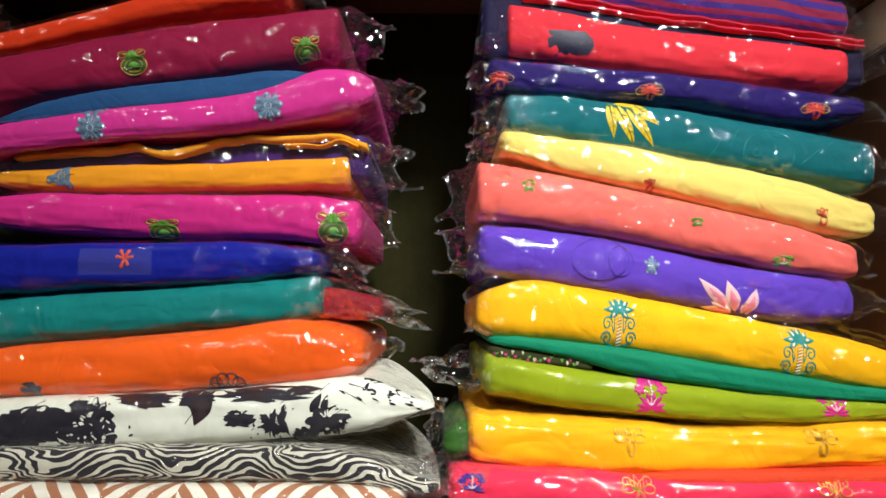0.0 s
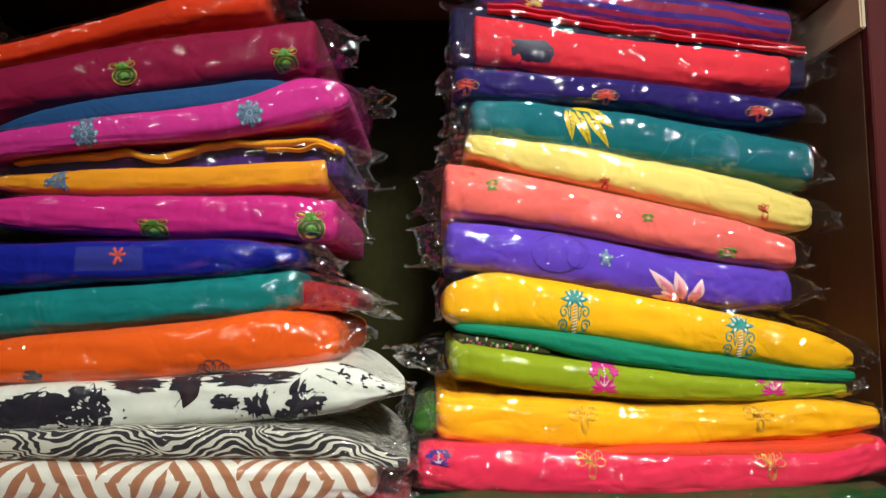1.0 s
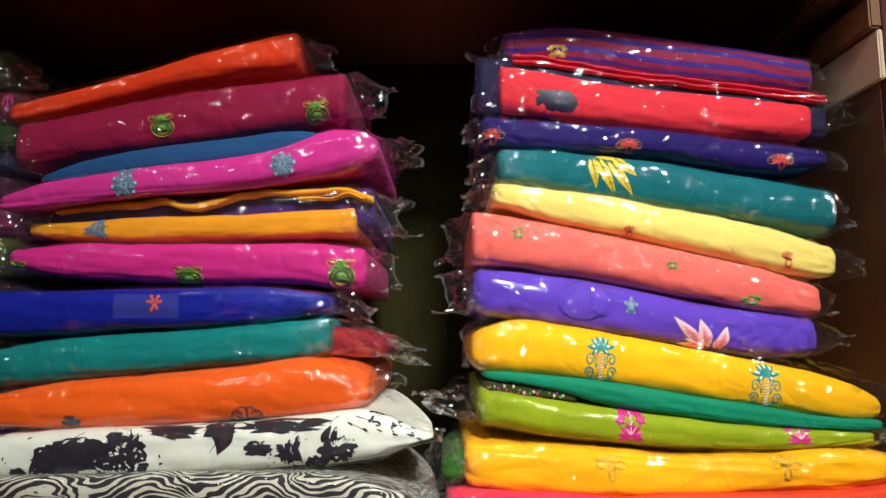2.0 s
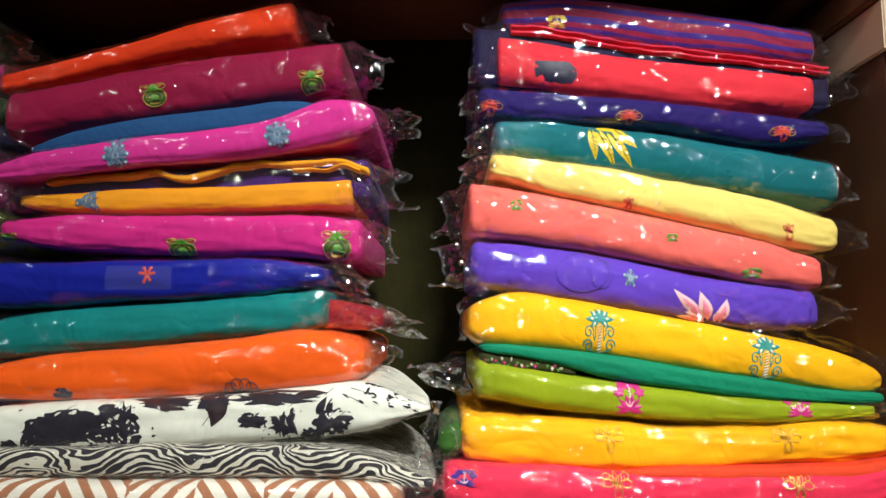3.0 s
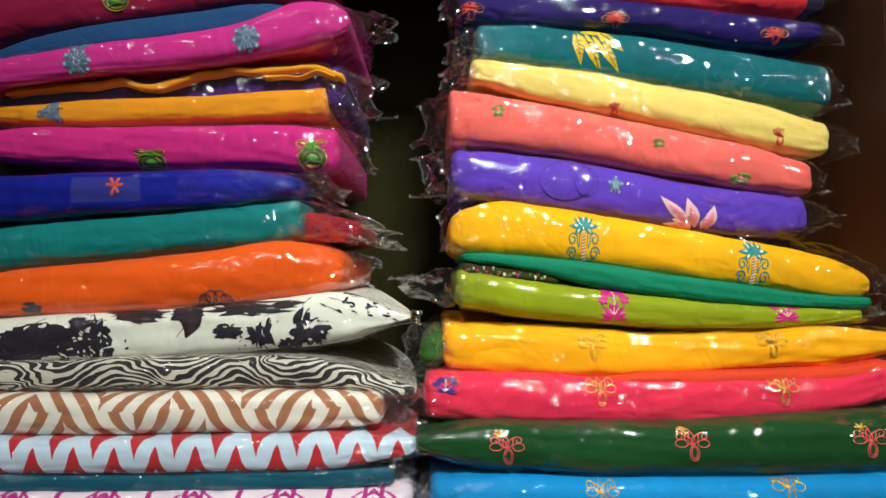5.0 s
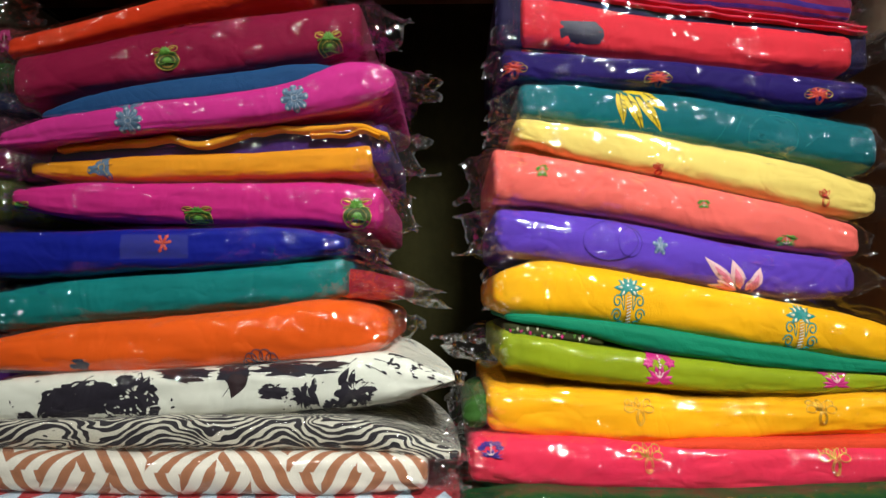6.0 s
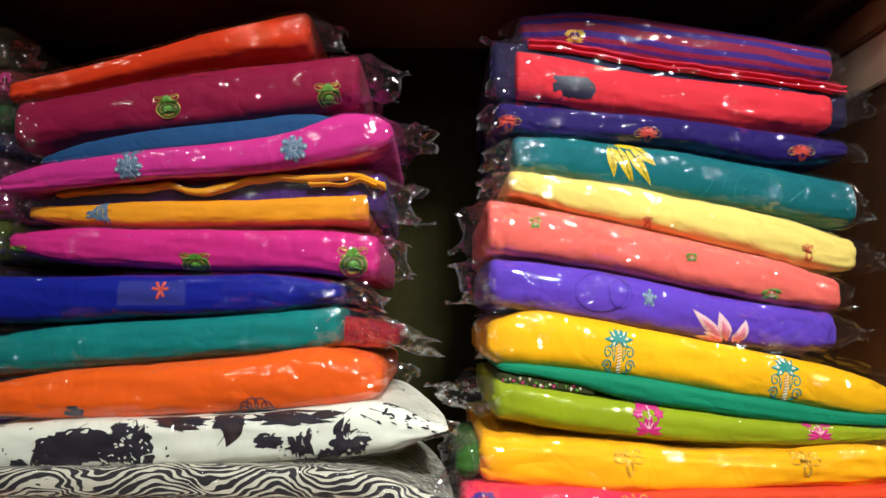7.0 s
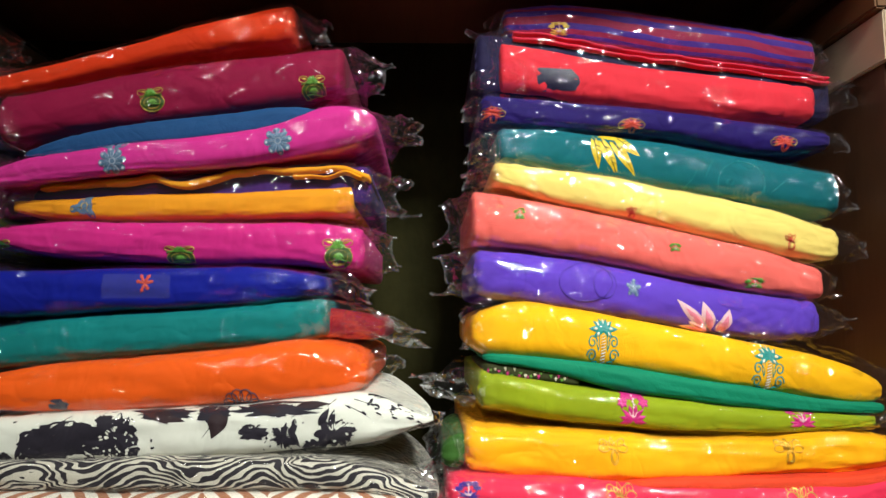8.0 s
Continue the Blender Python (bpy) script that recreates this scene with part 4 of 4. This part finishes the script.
f = Fold(-0.470, -0.002, 0.520, (1.080, 1.081, 1.082, 1.084, 1.083, 1.079, 1.055), (1.057, 1.057, 1.056, 1.055, 1.055, 1.054, 1.044), seed=10.2, end=0.5, round_r=0.03)
simple("black and cream wavy zebra-print cloth packet", printed_zebra(), f, dict(left=0.01, right=0.010, right_h=0.8), film=FILM_HAZY)
f = Fold(-0.470, -0.031, 0.508, (1.059, 1.056, 1.054, 1.053, 1.054, 1.054, 1.051), (1.023, 1.022, 1.020, 1.019, 1.019, 1.018, 1.023), seed=11.5)
simple("cream cloth packet with rust-brown angular print", printed_angles(), f, dict(left=0.01, right=0.030, right_h=0.6), film=FILM_HAZY)
f = Fold(-0.460, -0.003, 0.495, (1.022, 1.021, 1.019, 1.018, 1.018, 1.018, 1.016), (0.994, 0.993, 0.991, 0.990, 0.990, 0.990, 1.000), seed=12.8)
simple("pale blue cloth packet with red zigzag print", printed_zigzag(), f, dict(left=0.01, right=0.012, right_h=0.7), film=FILM)
f = Fold(-0.460, -0.021, 0.500, (0.993, 0.992, 0.990, 0.989, 0.989, 0.990, 0.990), (0.976, 0.975, 0.974, 0.973, 0.973, 0.973, 0.975), seed=13.3, amp=0.0016)
simple("thin dark teal folded cloth packet", cloth("dark_teal_cloth", (0.004, 0.085, 0.13)), f, dict(left=0.01, right=0.014))
f = Fold(-0.460, -0.006, 0.487, (0.978, 0.978, 0.977, 0.976, 0.975, 0.974, 0.974), (0.940, 0.940, 0.940, 0.940, 0.940, 0.940, 0.941), seed=14.7)
simple("white cloth packet with magenta lattice print", printed_lattice(), f, dict(left=0.01, right=0.012, right_h=0.7))

# ---- the stack beside the side panel ----
f = Fold(0.072, 0.425, 0.635, (1.553, 1.560, 1.557, 1.549, 1.539, 1.529, 1.518), (1.520, 1.517, 1.508, 1.499, 1.493, 1.487, 1.482), seed=21.1, amp=0.0014)
ob = simple("maroon and violet striped cloth packet on top of the stack", printed_stripes(), f, dict(left=0.016, right=0.022))
cluster_motif(f, ob, 0.134, 1.528, 0.026, 0.014, GOLD, "small gold stitched spray")

f = Fold(0.066, 0.414, 0.62, (1.511, 1.501, 1.489, 1.480, 1.475, 1.468, 1.460), (1.453, 1.447, 1.440, 1.433, 1.427, 1.424, 1.423), seed=22.4, end=0.8, round_l=0.004)
ob = packet("coral red cloth packet with navy layers and wavy edges")
part("folded_cloth", f.mesh(), cloth("coral_red_cloth", (0.80, 0.030, 0.050)), ob)
NAVY = cloth("navy_cloth", (0.012, 0.008, 0.045))
g = Fold(0.040, 0.436, 0.630, (1.523, 1.515, 1.505, 1.495, 1.486, 1.478, 1.470), (1.455, 1.449, 1.442, 1.435, 1.429, 1.426, 1.425), seed=22.9, end=0.8, bulge=0.2)
part("contrast_layer", g.mesh(), NAVY, ob, "navy cloth layer")
CORAL_EDGE = cloth("coral_edge_cloth", (0.70, 0.020, 0.060))
for dz, sd in ((0.0, 22.1), (-0.0062, 22.7)):
    part("cloth_edge", edge_ribbon(0.082, 0.429, 0.624, tuple(z + dz for z in (1.520, 1.517, 1.511, 1.504, 1.498, 1.494, 1.489, 1.485, 1.480, 1.475, 1.470)), 0.0026, 0.12, sd), CORAL_EDGE, ob, "wavy coral cloth edge")
h = Fold(0.066, 0.420, 0.614, (1.522, 1.515, 1.505, 1.495, 1.486, 1.478, 1.470), (1.452, 1.446, 1.439, 1.432, 1.426, 1.423, 1.422), seed=22.5, bulge=0.25)
wrap(h, ob, FILM, left=0.030, right=0.046, left_h=0.95, right_h=0.3, droop=0.006)
patch = Sewn(f, 0.130, 1.464, 0.046, 0.024)
patch.fill([(-1, 1), (-0.5, 1), (0, 0.95), (0.6, 0.9), (0.95, 0.2), (1, -0.4), (0.8, -1), (0.3, -1), (-0.2, -0.95), (-0.7, -1), (-1, -0.3), (-1.05, 0.4)])
patch.done("embroidered_motif", NAVY_T, ob, "navy stitched patch")

f = Fold(0.044, 0.421, 0.607, (1.444, 1.439, 1.432, 1.428, 1.421, 1.412, 1.402), (1.415, 1.408, 1.404, 1.400, 1.389, 1.381, 1.386), seed=23.7, amp=0.0018, round_r=0.03)
ob = simple("indigo cloth packet with red and gold embroidery", cloth("indigo_cloth", (0.014, 0.003, 0.115)), f, dict(left=0.016, right=0.022))
for x, z in ((0.366, 1.391), (0.204, 1.409), (0.056, 1.421)):
    loop_motif(f, ob, x, z, 0.030, 0.018, RED_T, "red and gold stitched motif", False, 0, GOLD)

f = Fold(0.061, 0.424, 0.604, (1.407, 1.405, 1.399, 1.392, 1.381, 1.371, 1.359), (1.369, 1.362, 1.351, 1.341, 1.332, 1.321, 1.312), seed=24.2, amp=0.0014)
ob = simple("dark teal cloth packet with yellow leaf embroidery", cloth("deep_teal_cloth", (0.0, 0.13, 0.155)), f, dict(left=0.030, right=0.024, left_h=0.3))
leaf_motif(f, ob, 0.185, 1.374, 0.047, 0.047)
swirl = Sewn(f, 0.305, 1.347, 0.10, 0.05)
swirl.ring(0.25, 0.0, 0.5, 0.9, 0.0005, 30)
swirl.ring(0.0, 0.0, 0.07, 0.12, 0.0006)
swirl.stroke([(-0.7, 0.5), (-0.8, 0.1), (-0.95, -0.2)], 0.0005)
swirl.stroke([(-0.35, 0.9), (-0.5, 0.3), (-0.5, -0.4)], 0.0005)
swirl.stroke([(0.9, -0.4), (1.2, 0.1), (1.5, 0.4)], 0.0006)
swirl.done("embroidered_swirl", TEAL_PALE_T, ob, "tone-on-tone teal stitched swirls")

f = Fold(0.055, 0.411, 0.588, (1.365, 1.360, 1.352, 1.340, 1.329, 1.316, 1.295), (1.342, 1.326, 1.314, 1.300, 1.286, 1.270, 1.264), seed=25.9)
ob = simple("pale yellow cloth packet with small red motifs", cloth("pale_yellow_cloth", (0.90, 0.68, 0.17)), f, dict(left=0.026, right=0.034, right_h=0.25))
loop_motif(f, ob, 0.196, 1.3125, 0.026, 0.014, RED_T, "small red stitched motif", False)
loop_motif(f, ob, 0.357, 1.283, 0.028, 0.018, RED_T, "small red stitched motif", False)

f = Fold(0.032, 0.388, 0.580, (1.335, 1.327, 1.315, 1.302, 1.288, 1.274, 1.255), (1.279, 1.274, 1.264, 1.253, 1.241, 1.229, 1.224), seed=26.3, end=0.8, round_l=0.005)
ob = simple("salmon pink cloth packet in crinkled plastic", cloth("salmon_cloth", (0.90, 0.15, 0.12)), f, dict(left=0.030, right=0.022, left_h=0.6))
cluster_motif(f, ob, 0.080, 1.310, 0.014, 0.012, LEAF_T, "small green stitched sprig")
cluster_motif(f, ob, 0.236, 1.276, 0.014, 0.008, LEAF_T, "small green stitched sprig")
cluster_motif(f, ob, 0.315, 1.240, 0.022, 0.010, LEAF_T, "small green stitched sprig")

f = Fold(0.034, 0.380, 0.578, (1.276, 1.270, 1.261, 1.250, 1.238, 1.228, 1.221), (1.229, 1.219, 1.210, 1.201, 1.192, 1.185, 1.185), seed=27.8, amp=0.0014)
ob = simple("violet cloth packet with a pink lotus", cloth("violet_cloth", (0.115, 0.045, 0.48)), f, dict(left=0.030, right=0.036, left_h=0.8, right_h=0.2))
lotus_motif(f, ob, 0.262, 1.209, 0.048, 0.036)
swirl = Sewn(f, 0.120, 1.243, 0.14, 0.04)
swirl.ring(0.35, -0.1, 0.38, 0.95, 0.0005, 30)
swirl.ring(0.62, -0.2, 0.16, 0.7, 0.0004, 24)
swirl.ring(-0.62, 0.1, 0.12, 0.75, 0.0003, 24)
swirl.done("embroidered_swirl", VIOLET_T, ob, "tone-on-tone violet stitched swirls")
bloom_motif(f, ob, 0.192, 1.235, 0.016, 0.020, 5, GREY_T, PALE_T, "pale grey stitched flower")

f = Fold(0.030, 0.431, 0.563, (1.213, 1.222, 1.216, 1.206, 1.196, 1.186, 1.177, 1.165, 1.147), (1.169, 1.164, 1.161, 1.154, 1.146, 1.139, 1.131, 1.123, 1.122), seed=28.5, round_l=0.024, round_r=0.03, end=0.45, bulge=0.5)
ob = simple("bright yellow cloth packet with teal palms over green cloth", cloth("bright_yellow_cloth", (0.96, 0.47, 0.0005)), f, dict(left=0.008, right=0.022, left_h=0.85, grow=(0.012, 0)))
g = Fold(0.041, 0.429, 0.561, (1.173, 1.167, 1.160, 1.149, 1.139, 1.128, 1.123), (1.163, 1.153, 1.136, 1.127, 1.119, 1.115, 1.114), seed=28.1, depth=0.22, bulge=0.5, end=0.3, round_l=0.03)
part("contrast_layer", g.mesh(), cloth("green_cloth", (0.0, 0.20, 0.10)), ob, "emerald green cloth layer")
palm_motif(f, ob, 0.1565, 1.184, 0.031, 0.044, -2)
palm_motif(f, ob, 0.316, 1.158, 0.031, 0.042, -4)

f = Fold(0.036, 0.418, 0.558, (1.158, 1.147, 1.136, 1.128, 1.120, 1.115, 1.111), (1.120, 1.109, 1.103, 1.098, 1.096, 1.097, 1.103), seed=29.4, bulge=0.55)
ob = simple("lime green cloth packet with magenta blossoms", cloth("lime_cloth", (0.27, 0.34, 0.004)), f, dict(left=0.048, right=0.020, left_h=0.25, droop=0.004))
cluster_motif(f, ob, 0.182, 1.121, 0.032, 0.032)
cluster_motif(f, ob, 0.343, 1.113, 0.030, 0.022)
g = Fold(0.040, 0.136, 0.566, (1.163, 1.163, 1.158, 1.152), (1.150, 1.148, 1.144, 1.140), depth=0.15, seed=29.9)
part("contrast_layer", g.mesh(40), cloth("dark_olive_cloth", (0.03, 0.035, 0.006)), ob, "dark olive patterned cloth edge")
random.seed(9)
for k in range(26):
    star_motif(g, ob, 0.046 + 0.0032 * k + random.uniform(-0.001, 0.001), 1.1560 - 0.00028 * k + random.uniform(-0.004, 0.004), random.uniform(0.003, 0.006), random.uniform(0.003, 0.006), (MAGENTA_T, LEAF_T, CREAM_T)[k * 7 % 3], "tiny stitched blossom")
f = Fold(0.022, 0.438, 0.543, (1.107, 1.104, 1.101, 1.097, 1.094, 1.094, 1.095, 1.097, 1.091), (1.066, 1.059, 1.056, 1.054, 1.055, 1.057, 1.060, 1.063, 1.073), seed=30.6, end=0.7, amp=0.0022)
ob = simple("golden yellow cloth packet with gold loop embroidery", cloth("golden_yellow_cloth", (0.96, 0.43, 0.0005)), f, dict(left=0.034, right=0.012, left_h=0.8, droop=-0.010))
g = Fold(0.000, 0.026, 0.552, (1.092, 1.098, 1.100), (1.066, 1.066, 1.068), depth=0.12, seed=30.2, round_l=0.012, end=0.3)
part("contrast_layer", g.mesh(20), cloth("leaf_green_cloth", (0.03, 0.10, 0.012)), ob, "leaf green cloth end")
loop_motif(f, ob, 0.158, 1.084, 0.030, 0.026, GOLD, "gold stitched loops")
loop_motif(f, ob, 0.321, 1.083, 0.030, 0.026, GOLD, "gold stitched loops")

f = Fold(0.005, 0.434, 0.527, (1.064, 1.063, 1.061, 1.057, 1.055, 1.056, 1.056, 1.057, 1.066), (1.026, 1.019, 1.016, 1.015, 1.015, 1.016, 1.018, 1.024, 1.036), seed=31.2, amp=0.0018)
ob = simple("rose red cloth packet with gold loop embroidery", cloth("rose_red_cloth", (0.70, 0.014, 0.085), (0.74, 0.032, 0.055)), f, dict(left=0.016, right=0.014, left_h=0.8))
g = Fold(0.150, 0.428, 0.532, (1.056, 1.060, 1.061, 1.061, 1.062, 1.068), (1.044, 1.044, 1.044, 1.044, 1.045, 1.052), depth=0.20, seed=31.8, round_l=0.06, end=0.2)
part("contrast_layer", g.mesh(60), cloth("vermilion_cloth", (0.74, 0.055, 0.016)), ob, "vermilion cloth layer")
cluster_motif(f, ob, 0.024, 1.053, 0.026, 0.014, VIOLET_T, "violet stitched sprig")
loop_motif(f, ob, 0.160, 1.046, 0.030, 0.026, GOLD, "gold stitched loops")
loop_motif(f, ob, 0.322, 1.044, 0.030, 0.028, GOLD, "gold stitched loops")

f = Fold(-0.002, 0.430, 0.492, (1.017, 1.024, 1.022, 1.021, 1.020, 1.022, 1.024, 1.025, 1.026), (1.005, 0.991, 0.987, 0.983, 0.981, 0.980, 0.979, 0.979, 0.980), seed=32.9, amp=0.0014)
ob = simple("dark green cloth packet with coral curl embroidery", cloth("dark_green_cloth", (0.002, 0.055, 0.008)), f, dict(left=0.010, right=0.016))
for x in (0.073, 0.227, 0.375):
    loop_motif(f, ob, x, 1.006, 0.032, 0.026, CORAL_T, "coral stitched curls")
    star_motif(f, ob, x - 0.006, 1.0175, 0.014, 0.009, GOLD, "small gold stitched sprig")

f = Fold(0.009, 0.430, 0.487, (0.985, 0.983, 0.980, 0.978, 0.977, 0.978, 0.980), (0.942, 0.941, 0.940, 0.940, 0.940, 0.940, 0.942), seed=33.5)
ob = simple("sky blue cloth packet with gold loop embroidery", cloth("sky_blue_cloth", (0.0, 0.25, 0.58)), f, dict(left=0.016, right=0.014))
loop_motif(f, ob, 0.150, 0.969, 0.030, 0.026, GOLD, "gold stitched loops")
loop_motif(f, ob, 0.304, 0.970, 0.030, 0.026, GOLD, "gold stitched loops")

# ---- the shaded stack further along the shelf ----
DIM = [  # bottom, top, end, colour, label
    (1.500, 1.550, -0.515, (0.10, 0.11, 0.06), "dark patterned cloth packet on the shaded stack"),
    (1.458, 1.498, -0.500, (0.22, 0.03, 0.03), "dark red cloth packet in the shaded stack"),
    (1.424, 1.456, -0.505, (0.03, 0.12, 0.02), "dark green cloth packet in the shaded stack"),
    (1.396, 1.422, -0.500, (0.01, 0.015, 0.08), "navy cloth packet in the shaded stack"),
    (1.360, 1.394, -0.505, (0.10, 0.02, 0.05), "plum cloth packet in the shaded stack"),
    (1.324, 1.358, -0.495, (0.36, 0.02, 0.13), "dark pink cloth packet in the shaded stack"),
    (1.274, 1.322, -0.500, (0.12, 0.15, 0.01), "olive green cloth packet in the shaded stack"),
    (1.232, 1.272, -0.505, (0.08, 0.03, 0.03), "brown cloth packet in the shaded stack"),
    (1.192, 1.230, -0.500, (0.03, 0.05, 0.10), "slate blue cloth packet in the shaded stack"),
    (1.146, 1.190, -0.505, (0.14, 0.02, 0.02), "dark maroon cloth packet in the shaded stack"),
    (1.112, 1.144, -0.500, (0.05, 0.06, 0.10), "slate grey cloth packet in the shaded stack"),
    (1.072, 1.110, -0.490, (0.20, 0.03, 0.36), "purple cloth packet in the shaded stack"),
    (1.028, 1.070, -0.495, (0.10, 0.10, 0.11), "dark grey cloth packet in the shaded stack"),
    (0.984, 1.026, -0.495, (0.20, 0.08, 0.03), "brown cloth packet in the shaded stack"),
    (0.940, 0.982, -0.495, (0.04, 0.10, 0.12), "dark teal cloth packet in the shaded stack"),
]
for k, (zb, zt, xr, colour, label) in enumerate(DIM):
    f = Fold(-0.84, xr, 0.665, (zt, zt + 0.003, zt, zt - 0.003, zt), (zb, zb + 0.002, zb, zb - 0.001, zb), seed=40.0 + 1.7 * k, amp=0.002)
    # cloth colours cut to 0.55, putting this stack's shade into the dye
    ob = simple(label, cloth("shade_darkened_cloth", tuple(0.55 * c for c in colour)), f, dict(left=0.01, right=0.024))
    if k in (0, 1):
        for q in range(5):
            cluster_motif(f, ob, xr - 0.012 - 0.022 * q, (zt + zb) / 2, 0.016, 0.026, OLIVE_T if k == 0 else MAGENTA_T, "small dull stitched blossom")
